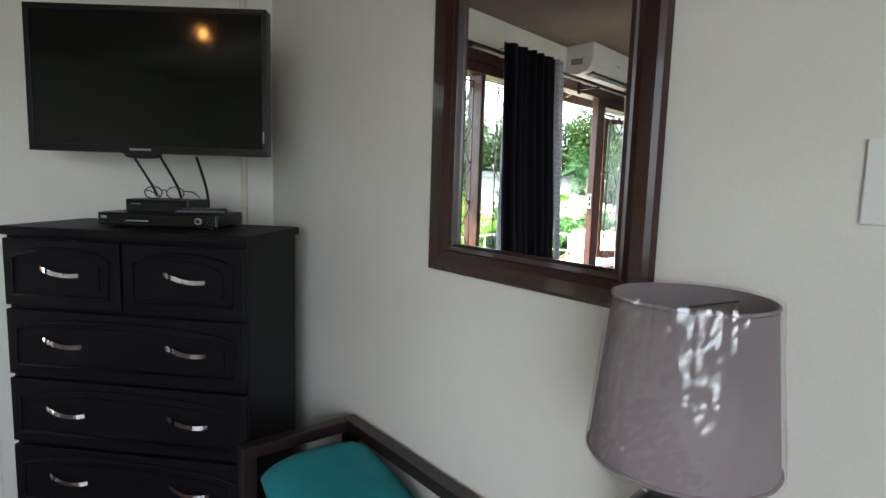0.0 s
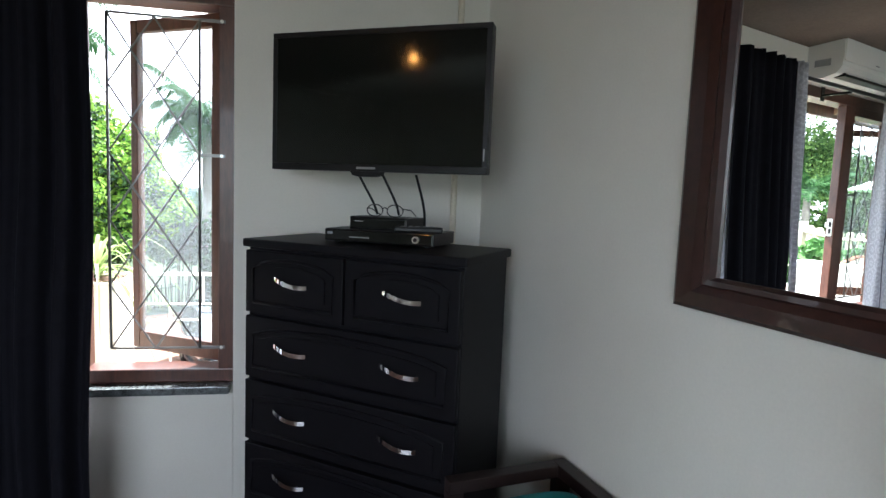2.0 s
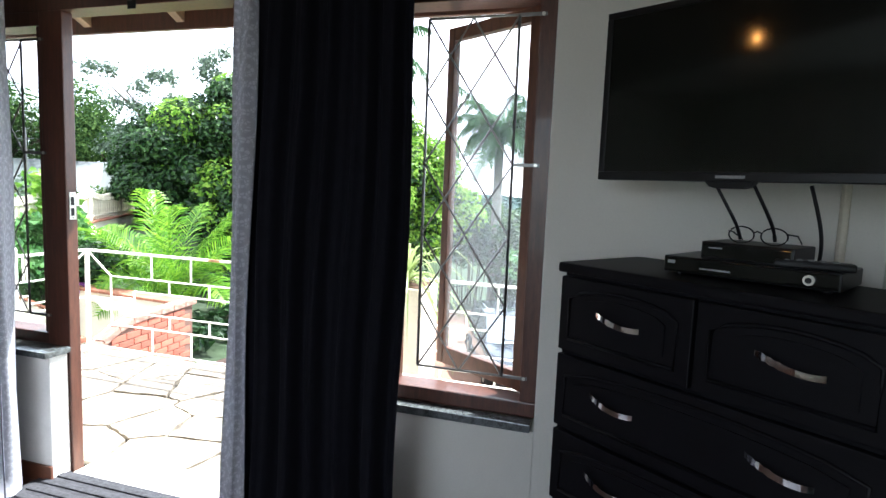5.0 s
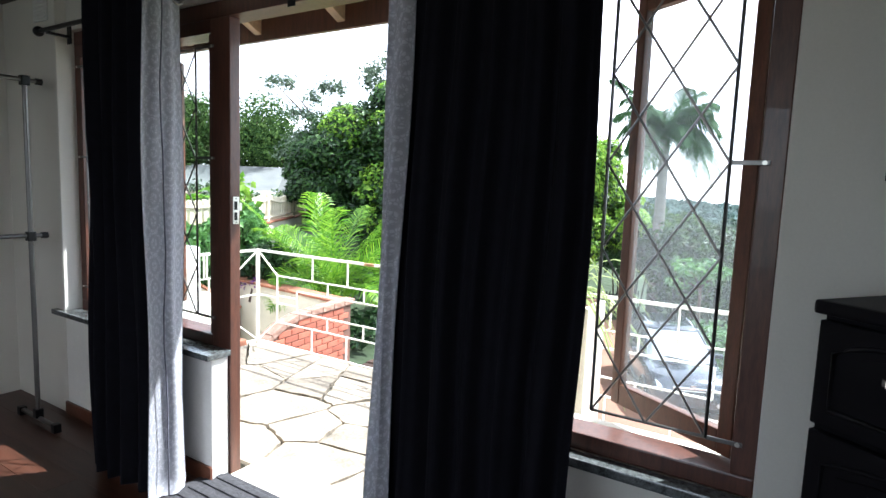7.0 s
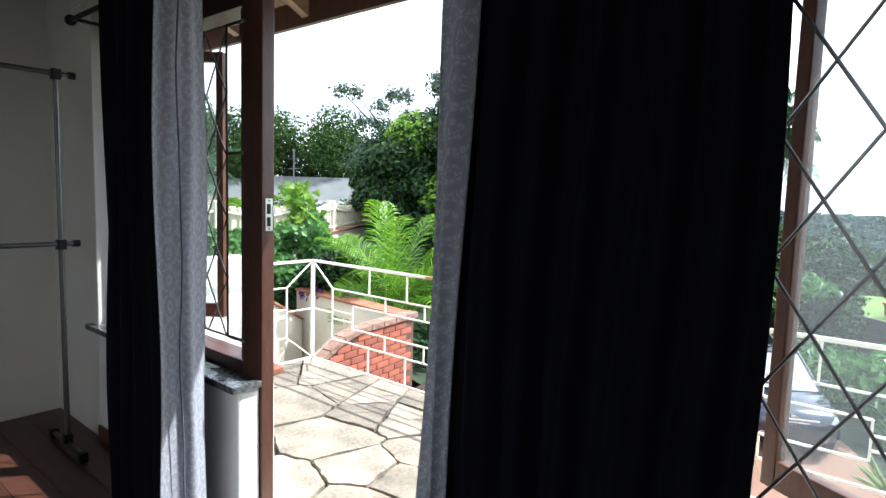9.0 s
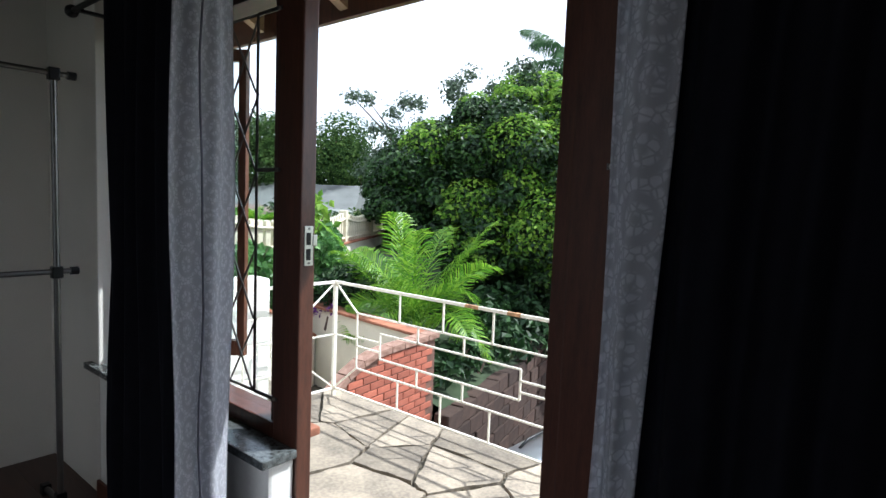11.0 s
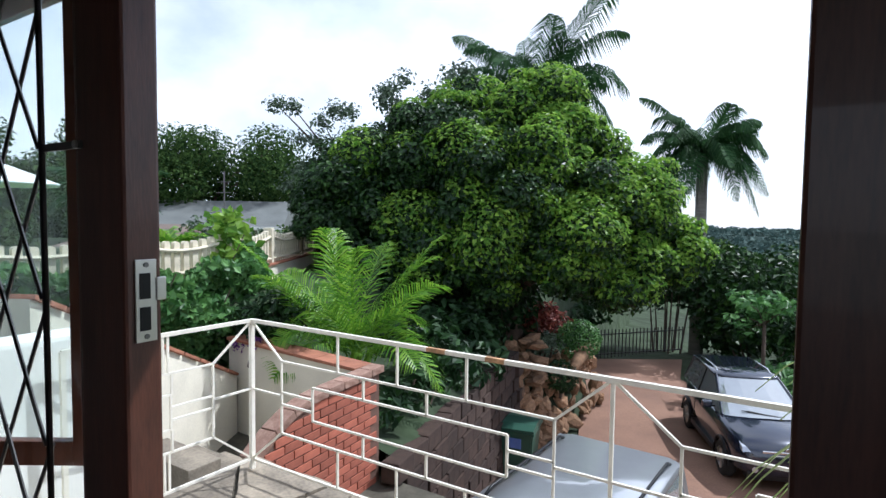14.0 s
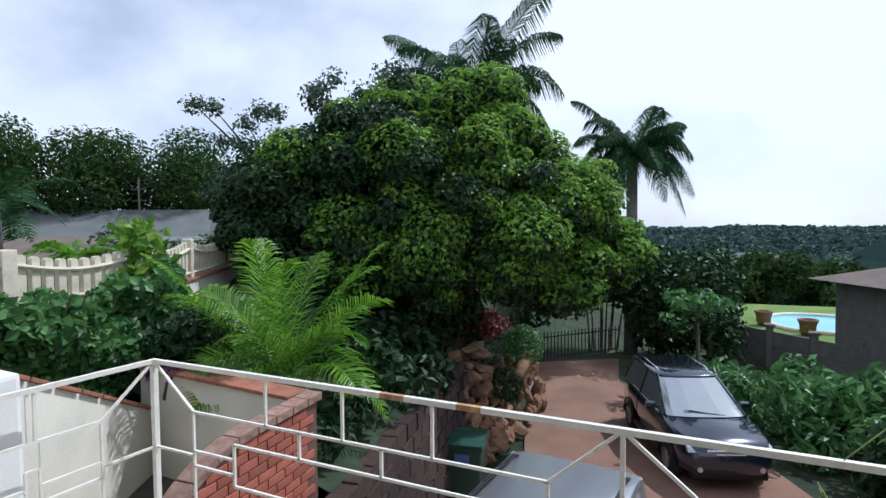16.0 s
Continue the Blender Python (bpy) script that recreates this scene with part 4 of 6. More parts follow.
stand = thing("bedside_table", "small dark-stained bedside table under the lamp", "table", m=WALLM @ pose(-0.175, -0.79, 0))
part("tabletop", bm_box((-0.17, -0.17, 0.60), (0.17, 0.17, 0.625), 0.004), M_BEDW, stand)
for x in (-0.155, 0.12):
    for y in (-0.155, 0.12):
        part("leg", bm_box((x, y, 0), (x + 0.035, y + 0.035, 0.60), 0.003), M_BEDW, stand)
lamp = thing("table_lamp", "table lamp with mauve cloth shade still in clear wrapping", "lamp", m=pose(3.268, -1.925, 0.625))
part("base", bm_lathe([(0.0, 0.0), (0.075, 0.0), (0.078, 0.012), (0.03, 0.03), (0.022, 0.07), (0.055, 0.13), (0.075, 0.19), (0.066, 0.25), (0.03, 0.29), (0.02, 0.34), (0.0, 0.342)], 28), M_BLACK, lamp, "glossy black turned base", smooth=True)
shade_o, shade_i = [(0.134, 0.345), (0.111, 0.585)], [(0.108, 0.585), (0.131, 0.345)]
shade = part("shade", bm_lathe(shade_o + shade_i + [(0.134, 0.345)], 48), M_SHADE, lamp, "mauve-grey cloth shade", smooth=True)
for r, z in ((0.1115, 0.583), (0.1345, 0.347)):
    part("rim", bm_tube([(r * math.cos(a), r * math.sin(a), z) for a in [2 * math.pi * k / 40 for k in range(41)]], 0.003, 6), M_SHADE, shade, smooth=True)
rng = np.random.default_rng(12)
vs, fs = [], []
NA, NZ = 110, 30
for j in range(NZ + 1):
    v = j / NZ
    for i in range(NA):
        a = 2 * math.pi * i / NA
        r = 0.1345 - 0.023 * v
        cr_ = noise.noise(Vector((math.cos(a) * 3.5, math.sin(a) * 3.5, v * 1.4))) + 0.6 * noise.noise(Vector((math.cos(a) * 9, math.sin(a) * 9, v * 2.2 + 4)))
        cr_ += 0.55 * abs(noise.noise(Vector((math.cos(a) * 17, math.sin(a) * 17, v * 9))))
        r += 0.004 + 0.0055 * cr_
        vs.append((r * math.cos(a), r * math.sin(a), 0.341 + 0.249 * v))
for j in range(NZ):
    for i in range(NA):
        k = (i + 1) % NA
        fs.append((j * NA + i, j * NA + k, (j + 1) * NA + k, (j + 1) * NA + i))
wrap = part("wrapping", (vs, fs), M_WRAP, lamp, "crumpled clear plastic wrapping")
wrap.visible_shadow = False
part("bulb_holder", bm_bar((0, 0, 0.34), (0, 0, 0.37), 0.018, 12), M_BLACK, lamp)
part("bulb", bm_lathe([(0.012, 0.36), (0.03, 0.40), (0.032, 0.43), (0.02, 0.455), (0.0, 0.46)], 16), M_ACW, lamp, smooth=True)
part("shade_ring", bm_bar((-0.112, 0, 0.57), (0.112, 0, 0.57), 0.002, 6), M_TUBE, lamp)

# ---- warm pendant bulb that shows in the screen ----
pend = thing("pendant_light", "bare warm bulb hanging from the ceiling on a cord", "light", m=pose(1.26, -1.765, 2.16))
part("cord", bm_bar((0, 0, 0.12), (0, 0, CEIL_Z - 2.16 - 0.03), 0.003, 6), M_BLACK, pend)
part("holder", bm_bar((0, 0, 0.07), (0, 0, 0.125), 0.018, 12), M_BLACK, pend)
part("rose", bm_bar((0, 0, CEIL_Z - 2.16 - 0.03), (0, 0, CEIL_Z - 2.16), 0.04, 16), M_ACW, pend)
part("bulb", bm_lathe([(0.0, 0.02), (0.008, 0.023), (0.013, 0.034), (0.012, 0.05), (0.008, 0.072)], 16), glow("warm_filament", (1.0, 0.42, 0.09), 32.0), pend, "lit warm bulb", smooth=True)

# ---- clothes rack in the corner ----
rack = thing("clothes_rack", "chrome tube clothes rack with black joints, empty", "clothes rack")
RX, RY0, RY1 = -1.306, -0.255, -1.40
for y in (RY0, RY1):
    part("post", bm_bar((RX, y, 0.06), (RX, y, 1.85), 0.0125, 12), M_TUBE, rack)
    part("foot", bm_bar((RX - 0.20, y, 0.03), (RX + 0.20, y, 0.03), 0.0125, 12), M_TUBE, rack)
    for z in (0.06, 1.04, 1.85):
        part("joint", bm_box((RX - 0.02, y - 0.02, z - 0.028), (RX + 0.02, y + 0.02, z + 0.022), 0.005), M_BLACK, rack)
    for x in (-0.2, 0.2):
        part("foot_cap", bm_box((RX + x - 0.02, y - 0.018, 0), (RX + x + 0.02, y + 0.018, 0.048), 0.004), M_BLACK, rack)
for z in (1.04, 1.85):
    part("bar", bm_bar((RX, RY0 + 0.06, z), (RX, RY1 - 0.06, z), 0.0115, 12), M_TUBE, rack)
    for y in (RY0 + 0.065, RY1 - 0.065):
        part("end_cap", bm_bar((RX, y - 0.015, z), (RX, y + 0.015, z), 0.017, 12), M_BLACK, rack)

# ---- door mat ----
dm = thing("door_mat", "charcoal ribbed rug lying at the doorway", "rug")
part("pile", bm_box((-0.08, -0.62, 0.0), (0.84, -0.012, 0.014), 0.005), M_MAT, dm)
for k in range(9):
    y = -0.57 + k * 0.062
    part("rib", bm_box((-0.04, y, 0.011), (0.80, y + 0.034, 0.021), 0.006), M_MAT, dm)

# floor boards
bw, plank = 0.145, None
for r in range(29):
    y0 = -4.19 + r * bw
    for s in range(3):
        x0 = -1.94 + s * 1.92 - (0.5 if r % 2 else 0) * (s > 0)
        x1 = min(3.7 - max(0, (y0 + 4.2)) * 0.16, -1.94 + (s + 1) * 1.92 - (0.5 if r % 2 else 0))
        if x1 - x0 < 0.1:
            continue
        part("floorboard", bm_box((x0 + 0.001, y0 + 0.001, -0.012), (x1 - 0.001, y0 + bw - 0.001, 0.0)), M_FLOOR, floor)


# ---- terrace ----
TZ = -0.085
structure("terrace_base", bm_prism([(-1.95, 0.22), (4.2, 0.22), (4.2, 1.78), (-1.95, 1.78)], -0.5, TZ - 0.02), M_JOINT, "mortar bed of the paved terrace")
structure("terrace_wall", bm_prism([(-1.95, 0.22), (4.2, 0.22), (4.2, 1.76), (-1.95, 1.76)], -3.1, -0.5), M_OUT, "plastered wall under the terrace edge")
terrace = thing("terrace_paving", "crazy paving of worn tan and grey flagstones", "paving", kind="structure")
structure("house_wall_outer", bm_prism([(-2.15, -4.4), (4.1, -4.4), (4.1, 0.2), (-2.15, 0.2)], -3.1, -0.21), M_OUT, "plastered wall of the storey below")


def clip_cell(poly, p, q):
    """Keep the side of the polygon that is nearer to p than to q."""
    mx_, my_ = (p[0] + q[0]) / 2, (p[1] + q[1]) / 2
    dx, dy = q[0] - p[0], q[1] - p[1]
    out = []
    for a, b in zip(poly, poly[1:] + poly[:1]):
        fa = (a[0] - mx_) * dx + (a[1] - my_) * dy
        fb = (b[0] - mx_) * dx + (b[1] - my_) * dy
        if fa <= 0:
            out.append(a)
        if fa * fb < 0:
            s = fa / (fa - fb)
            out.append((a[0] + (b[0] - a[0]) * s, a[1] + (b[1] - a[1]) * s))
    return out


rs = random.Random(21)
seeds = []
for i in range(14):
    for j in range(4):
        seeds.append((-1.9 + (i + 0.5 + rs.uniform(-0.48, 0.48)) * 0.44, 0.22 + (j + 0.5 + rs.uniform(-0.45, 0.45)) * 0.39))
for s in seeds:
    if not -1.95 < s[0] < 4.2:
        continue
    cell = [(-1.95, 0.222), (4.2, 0.222), (4.2, 1.78), (-1.95, 1.78)]
    for o in seeds:
        if o != s:
            cell = clip_cell(cell, s, o)
    if len(cell) < 3:
        continue
    cx, cy = sum(p[0] for p in cell) / len(cell), sum(p[1] for p in cell) / len(cell)
    out = []
    for a, b in zip(cell, cell[1:] + cell[:1]):
        for u in (0.0, 0.2, 0.4, 0.6, 0.8):
            p = (a[0] + (b[0] - a[0]) * u, a[1] + (b[1] - a[1]) * u)
            d = math.hypot(p[0] - cx, p[1] - cy) + 1e-6
            k = max(0.2, 1 - (0.011 + rs.uniform(-0.008, 0.012)) / d)
            out.append((cx + (p[0] - cx) * k - 0, cy + (p[1] - cy) * k))
    bm = bm_prism([(x - cx, y - cy) for x, y in out], -0.02, rs.uniform(0.0, 0.007))
    ob = part("flagstone", bm, M_STONE, terrace, m=pose(cx, cy, TZ, rs.uniform(-0.4, 0.4), rs.uniform(-0.4, 0.4), 0))

# white parapet beside the terrace
structure("wall_parapet", bm_box((-2.10, 0.23, -0.6), (-1.90, 1.17, 0.83), 0.02), M_WHITE, "low white plastered parapet beside the terrace")

# ---- balustrade of welded square tube ----
RYL, R = 1.655, 0.0052
H = (0.775, 0.577, 0.470, 0.385, 0.293, 0.178, -0.022)
rail = thing("balustrade", "cream painted steel balustrade in a stepped pattern, rust spots", "balustrade")


def tube(a, b, r=R, nm="bar", material=None):
    part(nm, bm_bar(a, b, r, square=True), material or M_RAIL, rail)



def bay(px, run, length):
    """One bay that starts at the post and runs along the given way; pattern of lanes and ties."""
    P = lambda u, z: (px[0] + run[0] * u, px[1] + run[1] * u, z)
    L = length
    tube(P(0, H[0]), P(L, H[0]), 0.0095, "top_rail")
    tube(P(0, H[6]), P(L, H[6]), 0.007, "bottom_rail")
    u1, u2 = 0.245, L - 0.225
    tube(P(0, H[0]), P(u1, H[1]), R, "brace")
    tube(P(L, H[0]), P(u2, H[1]), R, "brace")
    tube(P(0, H[6]), P(u1, H[5]), R, "brace")
    tube(P(L, H[6]), P(u2, H[5]), R, "brace")
    tube(P(u1, H[1]), P(u1, H[5]))
    tube(P(u2, H[1]), P(u2, H[5]))
    tube(P(0, H[3]), P(u1, H[3]))
    tube(P(u2, H[3]), P(L, H[3]))
    tube(P(u1, H[1]), P(u2, H[1]))
    tube(P(u1, H[5]), P(u2, H[5]))
    b0, b1 = u1 + 0.235, u2 - 0.205
    tube(P(b0, H[2]), P(b1, H[2]))
    tube(P(b0, H[4]), P(b1, H[4]))
    tube(P(b0, H[2]), P(b0, H[4]))
    tube(P(b1, H[2]), P(b1, H[4]))
    for z in (0.405, 0.340):
        tube(P(u1, z), P(b0, z))
        tube(P(b1, z), P(u2, z))
    n = max(2, int(round((b1 - b0) / 0.39)))
    for k in range(1, n + 1):
        u = b0 + (k - 0.53) * (b1 - b0) / n
        tube(P(u, H[0]), P(u, H[1]))
        tube(P(u, H[5]), P(u, H[6]))
    for k in range(1, n):
        u = b0 + k * (b1 - b0) / n
        tube(P(u - 0.03, H[1]), P(u - 0.03, H[2]))
        tube(P(u - 0.03, H[4]), P(u - 0.03, H[5]))


for x in (-1.80, 0.236, 2.27):
    part("post", bm_bar((x, RYL, TZ - 0.02), (x, RYL, H[0] + 0.009), 0.012 if x < 0 else 0.007, square=True), M_RAIL, rail)
bay((-1.80, RYL), (1, 0), 2.036)
bay((0.236, RYL), (1, 0), 2.034)
bay((-1.80, RYL), (-0.03, -1), 0.96)
part("post", bm_bar((-1.83, 0.70, TZ), (-1.83, 0.70, H[0]), 0.010, square=True), M_RAIL, rail)
for x0, x1 in ((-0.60, -0.50), (-0.30, -0.21)):
    part("rust_patch", bm_box((x0, RYL - 0.0099, H[0] - 0.0099), (x1, RYL + 0.0099, H[0] + 0.0099), 0.001), M_RUST, rail, "bare rusty stretch of the rail")

# planter with a striped spiky plant
planter = thing("planter", "tall cream plastered planter on the terrace", "planter")
part("box", bm_box((0.98, 1.12, TZ), (1.30, 1.42, 0.80), 0.012), M_OUT, planter)
part("soil", bm_box((1.01, 1.15, 0.79), (1.27, 1.39, 0.806)), M_EARTH, planter)
spiky = thing("spider_plant", "arching striped spider plant growing from the planter", "plant", m=pose(1.14, 1.27, 0.80))
rngp = np.random.default_rng(8)
for i in range(60):
    a, ln, up = rngp.uniform(0, 6.28), rngp.uniform(0.35, 0.62), rngp.uniform(0.25, 0.95)
    vs, fs = [], []
    wv = np.array((-math.sin(a), math.cos(a), 0)) * 0.011
    for k in range(9):
        s = k / 8
        c = np.array((math.cos(a), math.sin(a), 0)) * ln * s * (0.4 + 0.7 * s * (1.2 - up)) + np.array((0, 0, ln * up * s * 1.25 - ln * (0.55 + 0.6 * (1 - up)) * s * s * s * 1.15))
        w = wv * (1 - s ** 2.5) + wv * 0.05
        vs += [tuple(c - w), tuple(c + np.array((0, 0, -0.004))), tuple(c + w)]
    for k in range(8):
        b = k * 3
        fs += [(b, b + 1, b + 4, b + 3), (b + 1, b + 2, b + 5, b + 4)]
    part("blade", (vs, fs), L_SPIDER, spiky)

# ---- eave over the doorway ----
eave = thing("eave", "dark brown fascia and boarded eave over the terrace", "eave", kind="structure")
part("fascia", bm_box((-2.6, 0.585, 2.155), (4.3, 0.615, 2.30), 0.004), M_FRAME, eave)
for i, x in enumerate([-2.4 + 0.62 * k for k in range(11)]):
    part("rafter", bm_prism([(0.22, 2.36), (0.585, 2.19), (0.585, 2.27), (0.22, 2.44)], x, x + 0.05, 0), M_EAVE, eave)
for k in range(4):
    y0, y1 = 0.22 + k * 0.0915, 0.22 + (k + 1) * 0.0915 - 0.004
    part("board", bm_prism([(y0, 2.445 - (y0 - 0.22) * 0.466), (y1, 2.445 - (y1 - 0.22) * 0.466), (y1, 2.462 - (y1 - 0.22) * 0.466), (y0, 2.462 - (y0 - 0.22) * 0.466)], -2.6, 4.3, 0), M_EAVE, eave)
structure("roof", bm_prism([(-4.6, 2.62), (0.64, 2.31), (0.64, 2.34), (-2.0, 3.6), (-4.6, 3.0)], -2.6, 4.3, 0), M_ROOFB, "brown tiled roof of the house")

# ---- ground, driveway and banks ----
GZ = -3.0
SLOPE = 0.012       # fall of the driveway towards the gate
structure("ground", bm_prism([(2500 * math.cos(2 * math.pi * k / 48), 2500 * math.sin(2 * math.pi * k / 48)) for k in range(48)], -40, -33), M_FIELD, "wooded valley floor")


def sheet(name, xs, ys, hf, material, label, kind="structure"):
    vs = [(x, y, hf(x, y)) for y in ys for x in xs]
    nx = len(xs)
    fs = [(j * nx + i, j * nx + i + 1, (j + 1) * nx + i + 1, (j + 1) * nx + i) for j in range(len(ys) - 1) for i in range(nx - 1)]
    return tagged(part(name, (vs, fs), material, None, smooth=True), label, "ground", "", kind)


def steps_to(a, b, n, power=1.0):
    return [a + (b - a) * (i / n) ** power for i in range(n + 1)]


def lie(x, y):
    d = math.hypot(x, y)
    z = -3.04
    if y > 7 and -5 < x < 6:
        z -= SLOPE * (min(y, 18.5) - 7)
    if d > 34:
        z -= min(1, (d - 34) / 150) * 24
    return z + 0.5 * noise.noise(Vector((x * 0.06, y * 0.06, 0))) * min(1, max(0, d - 22) / 20)


near = [-x for x in steps_to(0, 420, 50, 2.2)][:0:-1] + steps_to(0, 420, 50, 2.2)
sheet("ground_near", near, near, lie, M_FIELD, "dark grass and earth about the house")
structure("driveway", bm_prism([(-2.15, 1.8), (3.6, 1.8), (3.4, 7.0), (-3.02, 7.0), (-2.3, 3.2)], -3.3, -2.985), M_DRIVE, "red-brown paved driveway beside the house")
bm = bm_prism([(3.4, 7.0), (2.4, 9.4), (1.2, 11.8), (-0.6, 14.2), (-2.0, 16.4), (-2.4, 19.0), (-4.9, 17.2), (-4.3, 15.0), (-3.5, 12.4), (-2.8, 10.2), (-3.3, 8.5), (-3.02, 7.0)], -3.6, -2.985)
for v in bm.verts:
    v.co.z -= SLOPE * (v.co.y - 7.0)
structure("driveway_slope", bm, M_DRIVE, "red-brown paved driveway going down to a gate")


def hill(x, y):
    d = math.hypot(x, y)
    b = math.degrees(math.atan2(x, y))
    crest = -7.5 - 2.6 * math.sin(b * 0.06 + 0.6) - 0.012 * max(0, d - 480)
    s = min(1, max(0, (d - 190) / 290))
    z = -30 + (crest + 30) * (3 * s * s - 2 * s ** 3)
    return z + 4.2 * noise.noise(Vector((x * 0.012, y * 0.012, 3))) * s + 1.8 * noise.noise(Vector((x * 0.05, y * 0.05, 1)))


vs, fs = [], []
ND, NB = 60, 150
for j in range(ND + 1):
    d = 110 + 560 * (j / ND) ** 1.2
    for i in range(NB + 1):
        a = radians(-110 + 220 * i / NB)
        x, y = d * math.sin(a), d * math.cos(a)
        vs.append((x, y, hill(x, y)))
for j in range(ND):
    for i in range(NB):
        fs.append((j * (NB + 1) + i, j * (NB + 1) + i + 1, (j + 1) * (NB + 1) + i + 1, (j + 1) * (NB + 1) + i))
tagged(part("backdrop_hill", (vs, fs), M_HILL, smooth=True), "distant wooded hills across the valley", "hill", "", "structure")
rngf = np.random.default_rng(31)
ps, ns = [], []
for k in range(6400):
    d = 50 + 560 * rngf.uniform() ** 0.8
    a = radians(rngf.uniform(-42, 30))
    x, y = d * math.sin(a), d * math.cos(a)
    z = hill(x, y) if d > 130 else lie(x, y)
    r = rngf.uniform(1.6, 4.2)
    n = 16
    dd = rngf.normal(size=(n, 3))
    dd /= np.linalg.norm(dd, axis=1)[:, None]
    dd[:, 2] = np.abs(dd[:, 2])
    ps.append(np.array((x, y, z + r * 0.3)) + dd * np.array((r, r, r * 0.9)))
    ns.append(dd + np.array((0, 0, 0.5)))
ps, ns = np.concatenate(ps), np.concatenate(ns)
# leaf colours lightened and blued to paint in the valley's haze
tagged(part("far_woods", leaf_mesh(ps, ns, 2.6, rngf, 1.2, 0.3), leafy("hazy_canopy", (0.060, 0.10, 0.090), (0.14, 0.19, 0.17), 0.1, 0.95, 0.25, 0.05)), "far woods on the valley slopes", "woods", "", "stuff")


def drive_left(y):
    if y < 3.2:
        return -2.15
    if y < 8.6:
        return -2.2 - (y - 3.2) * 0.215
    return -3.3 - max(0, y - 12) * 0.05


def bank(x, y):
    d = drive_left(y) - 0.12 - x
    if d < 0:
        return -4.6
    edge = -1.05 if y < 8.4 else -1.05 - 0.7 * min(1, (y - 8.4) / 1.0)
    edge -= 1.7 * min(1, max(0, y - 12.2) / 1.2)
    z = edge + 0.22 * min(d, 3.2)
    if x < -5.5:
        z = max(z, 0.30)
    return z + 0.06 * noise.noise(Vector((x, y, 0)))


xs = steps_to(-26, -2.0, 80, 0.55)
sheet("ground_bank", xs, steps_to(3.98, 24, 60), bank, M_FIELD, "dark planted bank beside the driveway")
sheet("ground_garden", steps_to(-26, -5.5, 20), steps_to(-6, 3.98, 14), lambda x, y: 0.30 + 0.02 * noise.noise(Vector((x, y, 2))), M_LAWN, "lawn of the garden next door")
structure("landing", bm_prism([(-5.5, 0.2), (-1.96, 0.2), (-1.96, 4.0), (-5.5, 4.0)], -1.6, -1.28), M_JOINT, "dark paved landing below the terrace")

# ---- brick wing wall with curved top ----
bw_ = thing("brick_wall", "red face-brick wing wall with a curved brick coping", "wall")


def cope_z(y):
    s = min(1, max(0, (y - 1.68) / 0.94))
    return -0.51 + 0.385 * (1 - (1 - s) ** 2.2) + 0.012 * max(0, y - 2.62)


WEND = 3.48
WB = Matrix.Translation((-2.53, 2.21, 0)) @ pose(0, 0, 0, 0, 0, 5.71) @ Matrix.Translation((0, -1.76, 0))
ysw = [1.79 + (WEND - 1.79) * k / 16 for k in range(17)]
outline = [(y, cope_z(y) - 0.07) for y in ysw] + [(WEND, -3.1), (1.79, -3.1)]
part("core", bm_prism(outline, -0.118, -0.012, 0), M_MORTAR, bw_, m=WB)
bm = bm_box((-0.106, 0, 0), (0.0, 0.205, 0.066), 0.004)
me = bpy.data.meshes.new("brick")
bmesh.ops.recalc_face_normals(bm, faces=bm.faces)
bm.to_mesh(me)
bm.free()
me.materials.append(M_BRICK)
for r in range(32):
    z = -0.20 - r * 0.078
    for k in range(9):
        y = 1.70 + (k + (0.5 if r % 2 else 0)) * 0.217
        if y + 0.205 > WEND + 0.01 or y < 1.78 or z + 0.07 > min(cope_z(y), cope_z(y + 0.2)) - 0.065:
            continue
        share("brick", me, WB @ pose(rs.uniform(-0.002, 0.002), y, z, 0, 0, rs.uniform(-0.4, 0.4)), bw_)
y = 1.79
while y < WEND - 0.1:
    z0, z1 = cope_z(y), cope_z(y + 0.215)
    ang = math.degrees(math.atan2(z1 - z0, 0.215))
    part("coping_brick", bm_box((-0.135, 0, -0.068), (0.022, 0.215 / max(0.4, math.cos(radians(ang))) - 0.008, 0.0), 0.006), M_COPE, bw_, m=WB @ pose(0, y, z0, ang, 0, 0))
    y += 0.218

# cream garden walls behind the stair
def wall_run(name, a, b, za, zb, thick, material, label, cap=None, low=-3.1):
    """A wall from a to b whose top slopes from za to zb, with a coping."""
    t = thing(name, label, "wall")
    a, b = Vector((a[0], a[1], 0)), Vector((b[0], b[1], 0))
    L = (b - a).length
    m = Matrix.Translation(a) @ pose(0, 0, 0, 0, 0, math.degrees(math.atan2(b.y - a.y, b.x - a.x)))
    part("body", bm_prism([(0, low), (L, low), (L, zb), (0, za)], -thick / 2, thick / 2, 1), material, t, m=m)
    if cap:
        n = max(1, int(L / 0.30))
        ang = math.degrees(math.atan2(zb - za, L))
        for k in range(n):
            u = L * k / n
            part("coping_tile", bm_box((0, -thick / 2 - 0.035, 0.0), (L / n - 0.006, thick / 2 + 0.035, 0.035), 0.006), cap, t, m=m @ pose(u, 0, za + (zb - za) * k / n, 0, -ang, 0))
    return t


